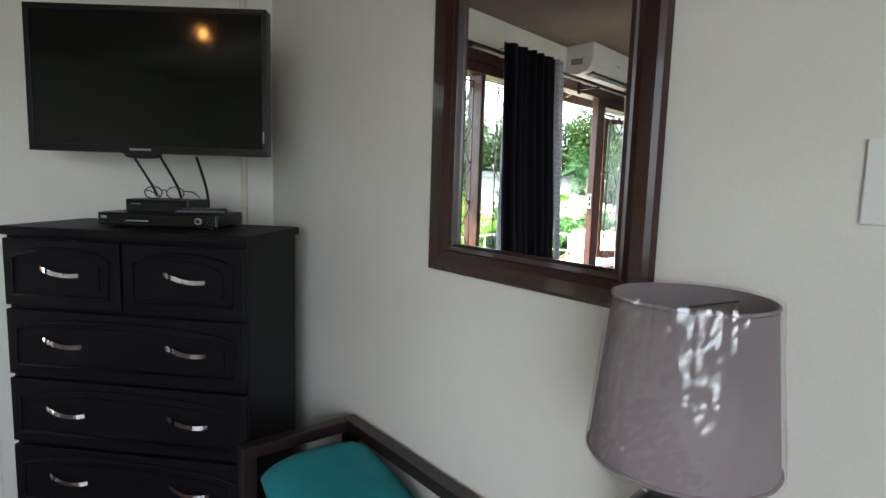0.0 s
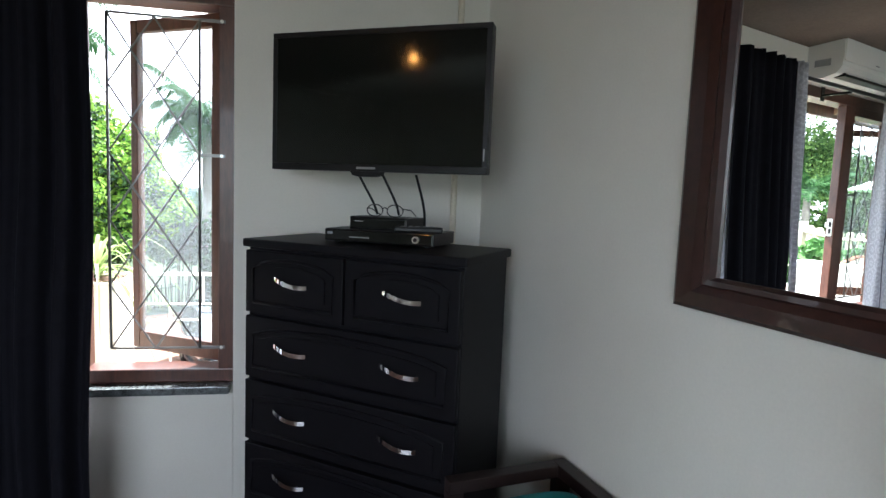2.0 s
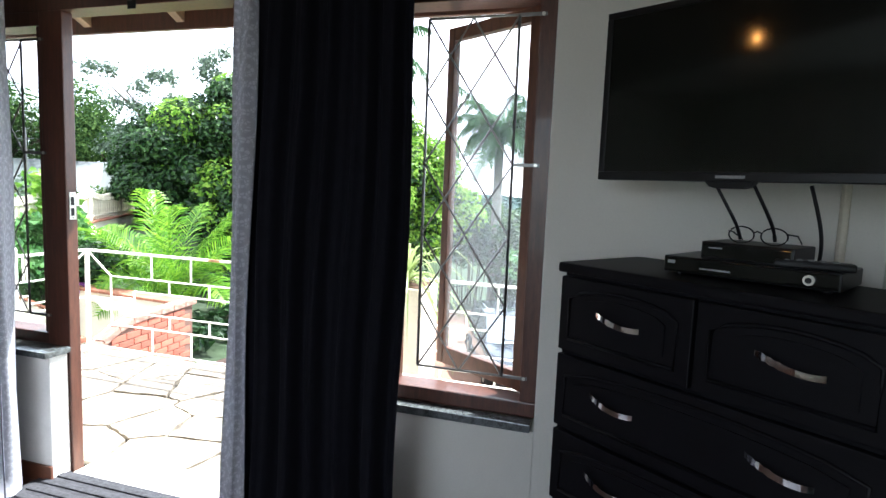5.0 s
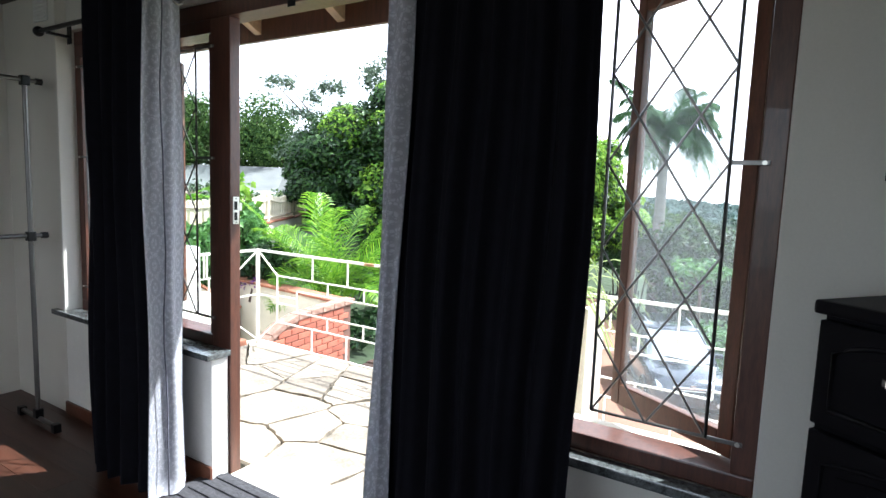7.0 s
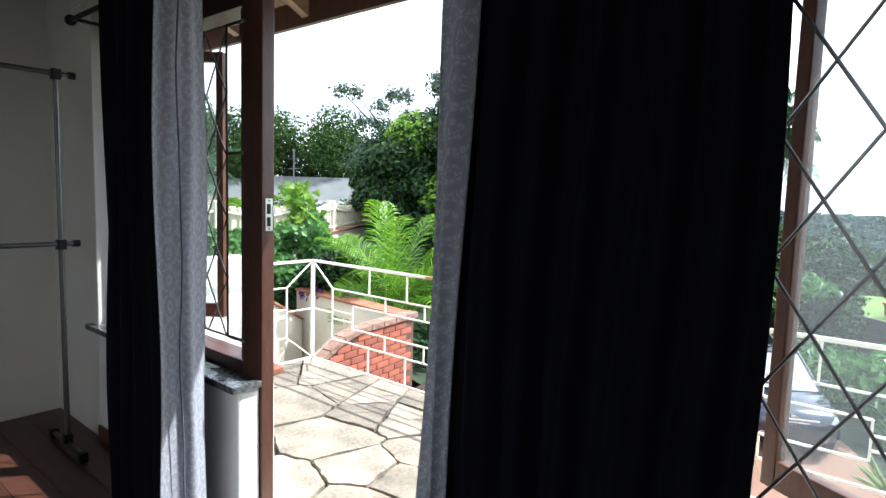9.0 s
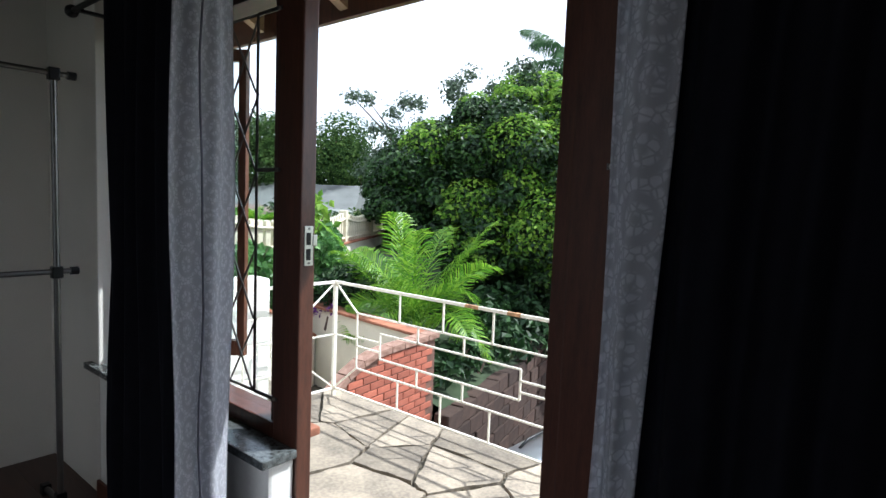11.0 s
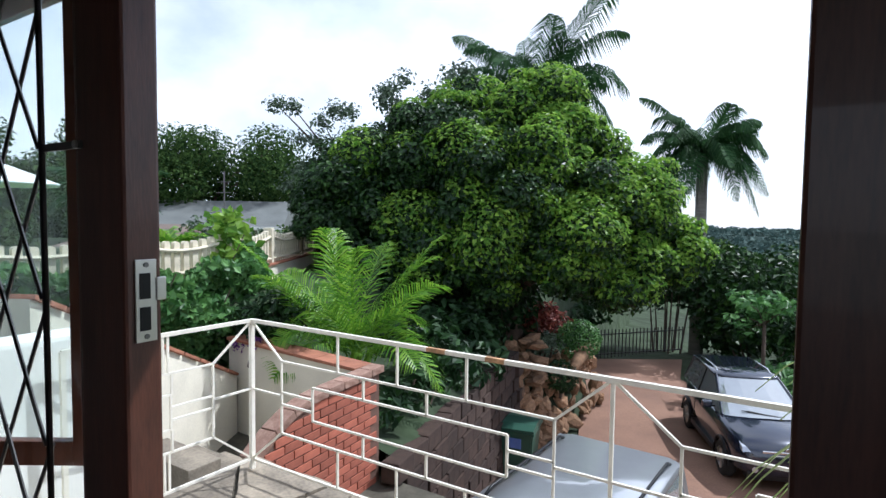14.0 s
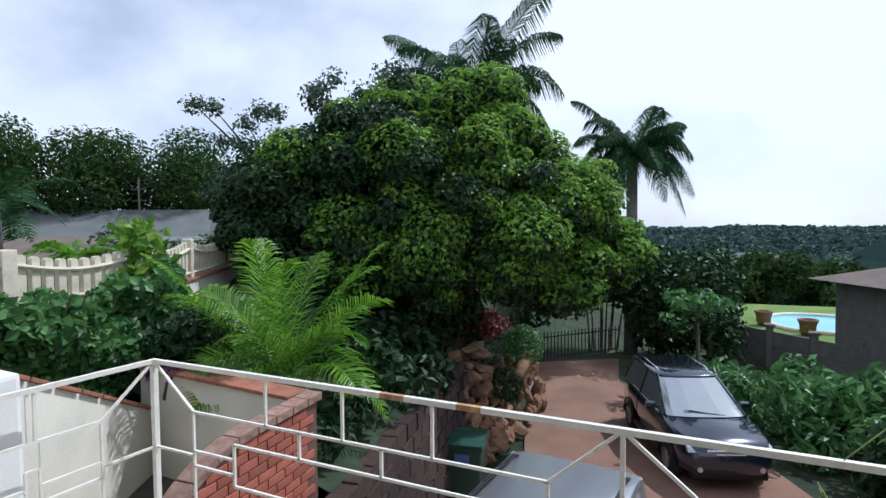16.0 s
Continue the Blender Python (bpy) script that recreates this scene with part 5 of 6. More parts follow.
wall_run("garden_wall", (-3.55, 1.15), (-5.02, 3.86), 0.80, -0.58, 0.24, M_OUT, "sloping cream garden wall with terracotta coping", M_TILE)
wall_run("back_wall", (-5.1, 4.05), (-2.95, 3.97), -0.16, -0.20, 0.2, M_OUT, "cream retaining wall under the palm bed", M_TILE)
FENCE = [(-5.60, -1.9), (-5.60, -0.3), (-5.60, 1.35), (-5.62, 2.96), (-5.87, 4.5), (-6.85, 6.05), (-7.9, 7.7), (-9.2, 9.6)]
for a, b in zip(FENCE, FENCE[1:]):
    wall_run("boundary_wall", a, b, 0.53, 0.53, 0.2, M_OUT, "cream boundary wall under a picket fence", M_TILE)

# stair down beside the brick wall
stair = thing("stair", "dark stone steps going down beside the brick wall", "stair", kind="structure")
for k in range(6):
    part("tread", bm_box((-3.5, 1.9 + k * 0.27, -1.3), (-2.80, 1.9 + (k + 1) * 0.27, -0.45 - k * 0.15), 0.01), M_STONE, stair)

# ---- concrete picket fence ----
fence = thing("picket_fence", "cream concrete picket fence with rounded pales", "fence")
for a, b in zip(FENCE, FENCE[1:]):
    L = math.hypot(b[0] - a[0], b[1] - a[1])
    rz = math.degrees(math.atan2(b[1] - a[1], b[0] - a[0]))
    base = pose(a[0], a[1], 0.555, 0, 0, rz)
    part("post", bm_box((-0.075, -0.075, 0), (0.075, 0.075, 0.60), 0.012), M_PICKET, fence, m=base)
    n = max(2, round(L / 0.143) - 1)
    for k in range(1, n + 1):
        u = L * k / (n + 1)
        top = 0.575 - 0.10 * math.sin(math.pi * u / L)
        pts = [(-0.042, 0.0), (0.042, 0.0), (0.042, top - 0.03)] + [(0.042 * math.cos(q), top - 0.03 + 0.03 * math.sin(q)) for q in (0.6, 1.2, 1.94, 2.54)] + [(-0.042, top - 0.03)]
        part("pale", bm_prism(pts, -0.03, 0.03, 1), M_PICKET, fence, m=base @ Matrix.Translation((u, 0, 0)))
    for z, sag in ((0.08, 0.0), (0.46, 0.10)):
        pts = [(L * k / 8, -0.045, z - sag * math.sin(math.pi * k / 8)) for k in range(9)]
        part("rail", bm_tube(pts, 0.026, 6), M_PICKET, fence, m=base)

# ---- block retaining wall beside the driveway ----
ret = thing("retaining_wall", "retaining wall of rough brown earth blocks", "wall")
bm = bm_box((0, 0, 0), (0.38, 0.2, 0.215), 0.02)
me = bpy.data.meshes.new("block")
bmesh.ops.recalc_face_normals(bm, faces=bm.faces)
bm.to_mesh(me)
bm.free()
me.materials.append(M_BLOCK)
for r in range(9):
    for k in range(13):
        y = 3.85 + (k + (0.5 if r % 2 else 0)) * 0.385
        share("block", me, pose(drive_left(y) + 0.02 - r * 0.012 + rs.uniform(-0.012, 0.012), y, -3.02 + r * 0.222, 0, rs.uniform(-2, 2), 102 + rs.uniform(-2, 2)), ret)

# ---- rockery ----
rockery = thing("rockery", "rockery of rough ochre boulders beside the driveway", "rockery")
rocks = []
for v in range(4):
    bm = bmesh.new()
    bmesh.ops.create_icosphere(bm, subdivisions=1, radius=1)
    for q in bm.verts:
        q.co *= 1 + 0.55 * noise.noise(q.co * 1.6 + Vector((v * 7, 0, 0)))
        q.co.z *= 0.58
    me = bpy.data.meshes.new("rock")
    bm.to_mesh(me)
    bm.free()
    me.materials.append(M_ROCK)
    rocks.append(me)
for k in range(110):
    u = rs.random()
    y = 8.9 + u * 4.2
    row = rs.random()
    x = drive_left(y) + 0.16 - 0.40 * row - (0.0 if u > 0.22 else 0.3 * (0.22 - u))
    s = rs.uniform(0.10, 0.20)
    share("rock", rocks[k % 4], pose(x, y, -2.95 + 1.42 * row * (1.0 if u < 0.7 else 0.85), rs.uniform(0, 360), rs.uniform(0, 360), rs.uniform(0, 360)) @ Matrix.Diagonal((s * 1.25, s, s * 0.9, 1)), rockery)
for k in range(44):
    s = rs.uniform(0.09, 0.19)
    share("rock", rocks[k % 4], pose(-3.72 + rs.uniform(-0.35, 0.4), 9.5 + rs.uniform(-0.4, 0.5), -1.55 + rs.uniform(-0.2, 0.55), rs.uniform(-25, 25), rs.uniform(-25, 25), rs.uniform(0, 360)) @ Matrix.Diagonal((s * 1.3, s, s * 0.8, 1)), rockery)
log = thing("stone_ledge", "long weathered ledge stone on top of the rockery", "stone")
part("stone", bm_tube([(-2.98, 10.3, -1.62), (-3.1, 11.2, -1.50), (-3.2, 12.0, -1.52), (-3.26, 12.7, -1.62)], [0.10, 0.15, 0.14, 0.09], 9), M_ROCK, log, smooth=True)

# ---- green wheelie bin ----
wb = thing("wheelie_bin", "dark green plastic wheelie bin beside the driveway", "bin", m=pose(-3.02, 7.95, -2.985, 0, 0, 12))
bm = bmesh.new()
lo, hi = ((-0.22, -0.24), (0.22, 0.26)), ((-0.29, -0.34), (0.29, 0.36))
v0 = [bm.verts.new((x, y_, 0.06)) for x, y_ in ((lo[0][0], lo[0][1]), (lo[1][0], lo[0][1]), (lo[1][0], lo[1][1]), (lo[0][0], lo[1][1]))]
v1 = [bm.verts.new((x, y_, 0.98)) for x, y_ in ((hi[0][0], hi[0][1]), (hi[1][0], hi[0][1]), (hi[1][0], hi[1][1]), (hi[0][0], hi[1][1]))]
bm.faces.new(v0[::-1])
bm.faces.new(v1)
for i in range(4):
    bm.faces.new((v0[i], v0[(i + 1) % 4], v1[(i + 1) % 4], v1[i]))
bmesh.ops.bevel(bm, geom=bm.edges[:], offset=0.02, segments=2, affect="EDGES")
part("tub", bm, M_BIN, wb)
part("lid", bm_prism([(-0.38, 0.985), (0.36, 0.985), (0.36, 1.02), (0.1, 1.075), (-0.2, 1.065), (-0.38, 1.02)], -0.31, 0.31, 0), M_BIN, wb)
part("rim", bm_box((-0.315, -0.37, 0.93), (0.315, 0.375, 0.975), 0.01), M_BIN, wb)
part("label", bm_box((-0.12, -0.345, 0.70), (0.10, -0.318, 0.86)), M_LABEL, wb)
for x in (-0.24, 0.24):
    w_ = part("wheel", bm_bar((x - 0.03, 0.3, 0.1), (x + 0.03, 0.3, 0.1), 0.1, 18), M_TYRE, wb)
part("handle", bm_bar((-0.22, 0.42, 0.99), (0.22, 0.42, 0.99), 0.016, 8), M_BIN, wb)


# ---- cars ----
def loft(stations, ring):
    """Skin a body through rings of points at stations along x."""
    bm = bmesh.new()
    rows = [[bm.verts.new(p) for p in ring(*s)] for s in stations]
    n = len(rows[0])
    for a, b in zip(rows, rows[1:]):
        for k in range(n):
            bm.faces.new((a[k], a[(k + 1) % n], b[(k + 1) % n], b[k]))
    bm.faces.new(rows[0][::-1])
    bm.faces.new(rows[-1])
    return bm


def car_ring(x, w, zb, zt, tuck=0.86):
    half = [(w * 0.80, zb), (w * 0.97, zb + 0.10), (w, zb + (zt - zb) * 0.5), (w * 0.985, zt - 0.12), (w * 0.93, zt - 0.035), (w * tuck, zt)]
    return [(x, y_, z) for y_, z in half] + [(x, -y_, z) for y_, z in half[::-1]]


def car(name, label, m, paint, body, cabin, roof_rails, front, wheels, plate_at):
    c = thing(name, label, "car", m=m)
    part("body", loft(body, car_ring), paint, c, smooth=True)
    b0, b1, r0, r1, wb_, wr, zb, zr = cabin

    def slab(s0, s1, grow=0.0):
        lerp = lambda p, q, s: p + (q - p) * s
        bm = bmesh.new()
        rows = []
        for s in (s0, (s0 + s1) / 2, s1):
            x0_, x1_, w_, z = lerp(b0, r0, s) - grow, lerp(b1, r1, s) + grow, lerp(wb_, wr, s) + grow, lerp(zb, zr, s)
            row = [(x1_ - 0.10, w_), (x1_ - 0.02, w_ * 0.8), (x1_ + 0.03, w_ * 0.35), (x1_ + 0.03, -w_ * 0.35), (x1_ - 0.02, -w_ * 0.8), (x1_ - 0.10, -w_), (x0_ + 0.08, -w_), (x0_, -w_ * 0.8), (x0_, w_ * 0.8), (x0_ + 0.08, w_)]
            rows.append([bm.verts.new((x, y_, z)) for x, y_ in row])
        n = 10
        for p, q in zip(rows, rows[1:]):
            for k in range(n):
                bm.faces.new((p[k], p[(k + 1) % n], q[(k + 1) % n], q[k]))
        bm.faces.new(rows[0][::-1])
        bm.faces.new(rows[-1])
        return bm

    part("window_band", slab(0.0, 0.93), M_CARGL, c, "dark glossy windows")
    bm = slab(0.90, 1.0, 0.012)
    tops = [f for f in bm.faces if f.normal.z > 0.9 and f.calc_center_median().z > zr - 0.01]
    if tops:
        r = bmesh.ops.inset_region(bm, faces=tops, thickness=0.18)
        for v in tops[0].verts:
            v.co.z += 0.035
    part("roof", bm, paint, c, smooth=True)
    for sy in (-1, 1):
        part("front_pillar", bm_bar((b1 - 0.06, sy * wb_ * 0.965, zb), (r1 - 0.06, sy * wr * 0.985, zr - 0.02), 0.03, 6), paint, c)
        part("rear_pillar", bm_bar((b0 + 0.06, sy * wb_ * 0.97, zb), (r0 + 0.06, sy * wr, zr - 0.02), 0.045, 6), paint, c)
        xm = (b0 + b1) / 2 - 0.15
        part("centre_pillar", bm_bar((xm, sy * (wb_ + 0.004), zb), (xm - 0.05, sy * (wr + 0.004), zr - 0.03), 0.028, 6), M_BLACK, c)
        part("roof_rail", bm_tube([(r0 + 0.15, sy * (wr - 0.07), zr + 0.0), (r0 + 0.28, sy * (wr - 0.07), zr + 0.055), (r1 - 0.35, sy * (wr - 0.07), zr + 0.055), (r1 - 0.2, sy * (wr - 0.07), zr + 0.0)], 0.017, 6), roof_rails, c, smooth=True)
        mi = part("door_mirror", bm_box((b1 - 0.52, sy * (wb_ + 0.05) - 0.01 * sy, zb + 0.02), (b1 - 0.42, sy * (wb_ + 0.24), zb + 0.15), 0.03), paint, c)
        part("mirror_base", bm_box((b1 - 0.49, sy * (wb_ - 0.02), zb + 0.03), (b1 - 0.45, sy * (wb_ + 0.07), zb + 0.07), 0.005), M_BLACK, mi)
        fx, fw, fz = front
        part("headlight", bm_prism([(fx - 0.34, fz + 0.10), (fx - 0.02, fz + 0.02), (fx + 0.02, fz - 0.06), (fx - 0.12, fz - 0.07), (fx - 0.34, fz + 0.02)], sy * (fw - 0.30), sy * (fw - 0.015), 1), M_LAMPG, c, "clear headlight")
        part("fog_light", bm_bar((fx - 0.05, sy * (fw - 0.22), fz - 0.36), (fx + 0.055, sy * (fw - 0.22), fz - 0.36), 0.05, 14), M_LAMPG, c)
        part("door_seam", bm_box((xm - 0.006, sy * (body[3][1] + 0.001) - 0.004, 0.38), (xm + 0.006, sy * (body[3][1] + 0.001) + 0.004, zb - 0.02)), M_BLACK, c)
    fx, fw, fz = front
    part("grille", bm_box((fx - 0.05, -0.50, fz - 0.36), (fx + 0.035, 0.50, fz - 0.20), 0.02), M_BLACK, c)
    for k in range(3):
        part("grille_bar", bm_box((fx + 0.03, -0.46, fz - 0.34 + k * 0.05), (fx + 0.045, 0.46, fz - 0.322 + k * 0.05), 0.002), M_GREY, c)
    part("upper_grille", bm_box((fx - 0.02, -0.42, fz - 0.06), (fx + 0.035, 0.42, fz - 0.02), 0.008), M_CHROME, c)
    part("badge", bm_prism([(0.06 * math.cos(q), fz + 0.015 + 0.026 * math.sin(q)) for q in [0.52 * k for k in range(12)]], fx + 0.01, fx + 0.04, 0), M_CHROME, c)
    pl = part("number_plate", bm_box((fx + 0.036, -0.26, fz - 0.19), (fx + 0.048, 0.26, fz - 0.08), 0.002), M_PLATE, c, "pale number plate")
    for k, (ya, yb) in enumerate(((-0.21, -0.13), (-0.05, 0.0), (0.03, 0.08), (0.11, 0.16), (0.18, 0.22))):
        part("character", bm_box((fx + 0.047, ya, fz - 0.16), (fx + 0.050, yb, fz - 0.11)), M_BLACK, pl)
    for sy in (-1, 1):
        part("wiper", bm_tube([(b1 - 0.02, sy * 0.05 + 0.3, zb + 0.02), (b1 - 0.06, sy * 0.05 - 0.05, zb + 0.05), (b1 - 0.10, sy * 0.05 - 0.35, zb + 0.09)], 0.010, 5), M_BLACK, c)
    for x in wheels:
        for sy in (-1, 1):
            wy = body[3][1] - 0.10
            w_ = part("wheel", bm_lathe([(0.20, -0.10), (0.30, -0.105), (0.335, -0.07), (0.335, 0.07), (0.30, 0.105), (0.20, 0.10)], 26), M_TYRE, c, m=pose(x, sy * wy, 0.335, 90, 0, 0), smooth=True)
            part("rim", bm_lathe([(0.0, 0.075), (0.05, 0.085), (0.19, 0.07), (0.205, 0.10), (0.205, -0.09), (0.0, -0.07)], 20), M_GREY, w_)
            for k in range(5):
                a = 2 * math.pi * k / 5
                part("spoke", bm_bar((0.03 * math.cos(a), 0.03 * math.sin(a), 0.092 * -sy), (0.2 * math.cos(a), 0.2 * math.sin(a), 0.098 * -sy), 0.022, 5), M_STEEL, w_)
            part("arch", bm_tube([(x + 0.385 * math.cos(q), sy * (wy + 0.105), 0.335 + 0.385 * math.sin(q)) for q in [math.pi * k / 10 for k in range(11)]], 0.03, 6), M_BLACK, c, smooth=True)
    part("sill_guard", bm_box((wheels[1] + 0.4, -body[3][1] - 0.004, 0.27), (wheels[0] - 0.4, body[3][1] + 0.004, 0.37), 0.01), M_BLACK, c)
    part("bumper", bm_box((fx - 0.25, -fw + 0.10, 0.24), (fx + 0.02, fw - 0.10, 0.40), 0.04), M_BLACK, c)
    return c


suv_body = [(-2.05, 0.70, 0.42, 0.98), (-1.95, 0.82, 0.34, 1.05), (-1.3, 0.88, 0.26, 1.08), (0.0, 0.885, 0.24, 1.06), (0.85, 0.88, 0.24, 1.04), (1.35, 0.87, 0.26, 0.99), (1.75, 0.83, 0.28, 0.92), (1.98, 0.74, 0.32, 0.84), (2.05, 0.62, 0.36, 0.70)]
car("compact_suv", "dark blue compact suv parked on the driveway", pose(0.0, 11.7, -3.05, 0, -0.6, -67) @ Matrix.Scale(0.91, 4), M_NAVY, suv_body, (-1.98, 0.98, -1.80, -0.10, 0.80, 0.60, 1.04, 1.62), M_CHROME, (2.0, 0.76, 0.80), (1.27, -1.25), 0)
van_body = [(-2.08, 0.74, 0.42, 1.05), (-2.0, 0.82, 0.34, 1.12), (-1.3, 0.86, 0.28, 1.15), (0.0, 0.865, 0.26, 1.14), (0.9, 0.86, 0.26, 1.12), (1.4, 0.85, 0.28, 1.05), (1.8, 0.80, 0.30, 0.96), (2.02, 0.72, 0.34, 0.86), (2.08, 0.60, 0.38, 0.72)]
car("silver_van", "silver people carrier parked under the terrace", pose(-0.96, 3.95, -2.985, 0, 0, -93), M_SILVER, van_body, (-2.05, 1.15, -1.93, 0.2, 0.80, 0.66, 1.10, 1.82), M_BLACK, (2.03, 0.74, 0.84), (1.3, -1.28), 0)

# ---- gate, neighbour's wall, pool and buildings ----
gate = thing("driveway_gate", "dark iron palisade gate closing the driveway", "gate")
GA, GB = Vector((-4.75, 16.9, -3.06)), Vector((-2.35, 18.6, -2.72))
for k in range(27):
    q = GA.lerp(GB, k / 26)
    part("pale", bm_bar(tuple(q), (q.x, q.y, q.z + 0.95 - 0.008 * k), 0.014, square=True), M_IRON, gate)
for z in (0.16, 0.78):
    part("rail", bm_bar((GA.x, GA.y + 0.02, GA.z + z), (GB.x, GB.y + 0.02, GB.z + z - 0.15), 0.018, square=True), M_IRON, gate)
nw = thing("panel_wall", "grey concrete panel boundary wall with posts", "wall")
for k in range(10):
    x, y = 0.9 + k * 1.05, 21.0 - k * 0.95
    part("post", bm_box((x - 0.1, y - 0.1, -3.6), (x + 0.1, y + 0.1, -1.92), 0.02), M_PANEL, nw)
    part("post_cap", bm_box((x - 0.15, y - 0.15, -1.92), (x + 0.15, y + 0.15, -1.84), 0.02), M_PANEL, nw)
    for z in (-3.5, -3.0, -2.52):
        part("panel", bm_box((0.1, -0.035, z), (1.32, 0.035, z + 0.465), 0.008), M_PANEL, nw, m=pose(x, y, 0, 0, 0, -42.1))
structure("lawn", bm_prism([(0.6, 21.2), (11, 12.4), (30, 22), (30, 27), (5.0, 27.5), (0.6, 27.0)], -3.2, -2.18), M_LAWN, "bright green lawn of the garden next door")
pool = thing("swimming_pool", "turquoise kidney-shaped swimming pool in a lawn", "pool")
pts = [(4.0 + 2.3 * math.cos(q) + 0.35 * math.cos(2 * q), 22.6 + 1.9 * math.sin(q)) for q in [2 * math.pi * k / 36 for k in range(36)]]
part("water", bm_prism(pts, -2.3, -2.14), M_WATER, pool)
part("coping", bm_tube([(x, y_, -2.15) for x, y_ in pts + pts[:1]], 0.10, 6), M_OUT, pool, smooth=True)
for px_, py_ in ((1.9, 21.0), (3.0, 19.6)):
    pt = thing("clay_pot", "clay pot standing beside the pool", "pot", "pots by the pool", m=pose(px_, py_ + 0.8, -2.18))
    part("pot", bm_lathe([(0.0, 0), (0.16, 0), (0.26, 0.42), (0.29, 0.44), (0.29, 0.5), (0.24, 0.5), (0.22, 0.1)], 18), M_POT, pt, smooth=True)
    part("soil", bm_bar((0, 0, 0.42), (0, 0, 0.44), 0.235, 16), M_EARTH, pt)


def house(name, label, m, w, d, h, rh, wall_m, roof_m, wins=(), hip=True):
    t = thing(name, label, "house", m=m)
    part("wall", bm_box((-w / 2, -d / 2, -3), (w / 2, d / 2, h), 0.02), wall_m, t)
    o, r_ = 0.5, (d * 0.5 if hip else 0.02)
    bm = bmesh.new()
    b = [bm.verts.new(p) for p in ((-w / 2 - o, -d / 2 - o, h), (w / 2 + o, -d / 2 - o, h), (w / 2 + o, d / 2 + o, h), (-w / 2 - o, d / 2 + o, h))]
    q = [bm.verts.new(p) for p in ((-w / 2 + r_ - o, 0, h + rh), (w / 2 - r_ + o, 0, h + rh))]
    for f in ((b[0], b[1], q[1], q[0]), (b[2], b[3], q[0], q[1]), (b[1], b[2], q[1]), (b[3], b[0], q[0]), (b[3], b[2], b[1], b[0])):
        bm.faces.new(f)
    part("roof", bm, roof_m, t)
    part("fascia", bm_box((-w / 2 - o, -d / 2 - o - 0.03, h - 0.12), (w / 2 + o, -d / 2 - o, h + 0.04)), M_WHITE, t)
    for x, z, ww, wh in wins:
        wi = part("window", bm_box((x, -d / 2 - 0.04, z), (x + ww, -d / 2 + 0.02, z + wh), 0.01), M_WHITE, t)
        part("pane", bm_box((x + 0.06, -d / 2 - 0.06, z + 0.06), (x + ww - 0.06, -d / 2 - 0.035, z + wh - 0.06)), M_CARGL, wi)
    return t


house("bungalow", "pale bungalow with a grey sheet roof among trees", pose(-24.4, 17.0, -1.6, 0, 0, 40), 7.4, 5.6, 2.4, 1.25, M_OUT, M_ROOFG, ((-2.9, 1.5, 1.0, 0.6), (-0.6, 1.5, 1.0, 0.6)), hip=False)
house("bungalow", "brown tile-roofed bungalow below the fence", pose(-19.0, 11.2, -2.35, 0, 0, 50), 4.6, 3.6, 2.6, 0.75, M_OUT, M_ROOFB)
house("outbuilding", "low grey outbuilding beside the pool garden", pose(7.4, 18.6, -3.0, 0, 0, 30), 6.5, 4.5, 2.7, 0.8, M_PANEL, M_ROOFB, ((-2.2, 1.2, 1.0, 0.9),))
house("bungalow", "pale bungalow with brown roof across the lawn", pose(6.0, 64, -6.2, 0, 0, -12), 8, 6, 2.5, 1.4, M_OUT, M_ROOFB, ((-4, 1, 1.4, 1), (0, 1, 1.4, 1)))
house("bungalow", "pale bungalow far down the slope", pose(4.5, 78, -6.5, 0, 0, 15), 9, 6, 2.5, 1.4, M_WHITE, M_ROOFG, ((-3, 1, 1.2, 1), (1, 1, 1.2, 1)))
house("pool_veranda", "white veranda roof of the house next door", pose(-15.5, 0.2, 0.3, 0, 0, 80), 6, 4, 2.6, 0.9, M_WHITE, M_ROOFG)
umb = thing("garden_umbrella", "white garden umbrella on the lawn next door", "umbrella", m=pose(-10.3, 3.0, 0.3))
part("pole", bm_bar((0, 0, 0), (0, 0, 1.95), 0.025, 8), M_ACW, umb)
part("canopy", bm_lathe([(0.02, 2.0), (0.7, 1.78), (1.35, 1.52), (1.34, 1.50), (0.02, 1.96)], 8), M_WHITE, umb)
structure("pool_next_door", bm_box((-9.2, 2.2, 0.2), (-7.2, 4.0, 0.335)), M_WATER, "turquoise pool water beyond the picket fence")
mast = thing("antenna_mast", "thin grey antenna mast above the roofs", "antenna", m=pose(-17.8, 13.2, -3))
part("pole", bm_bar((0, 0, 0), (0, 0, 6.0), 0.03, 6), M_TUBE, mast)
for z in (5.6, 5.2):
    part("arm", bm_bar((-0.4, 0, z), (0.4, 0, z), 0.012, 5), M_TUBE, mast)

# ---- planting ----
rt = np.random.default_rng(77)
SIDE, AWAY, MID = np.array((0.898, 0.437)), np.array((-0.437, 0.898)), np.array((-4.87, 9.91))
TOP_S = (-3.95, -3.78, -3.3, -2.32, -1.47, -0.62, -0.09, 0.65, 1.39, 1.75, 2.12, 2.49, 2.87, 3.4, 3.67, 3.83, 4.25, 4.40)
TOP_Z = (1.6, 2.0, 2.85, 3.3, 3.7, 4.05, 4.38, 4.12, 4.22, 3.95, 3.45, 2.95, 2.76, 2.70, 2.2, 1.45, 1.38, 0.9)
LOW_S, LOW_Z = (-3.9, -3.1, -1.96, -0.68, 0.4, 1.16, 2.02, 2.77, 3.42, 3.95, 4.4), (0.9, 0.7, -0.35, -0.8, -0.4, 0.0, -0.2, -0.5, -0.4, -0.2, 0.7)
cl = []
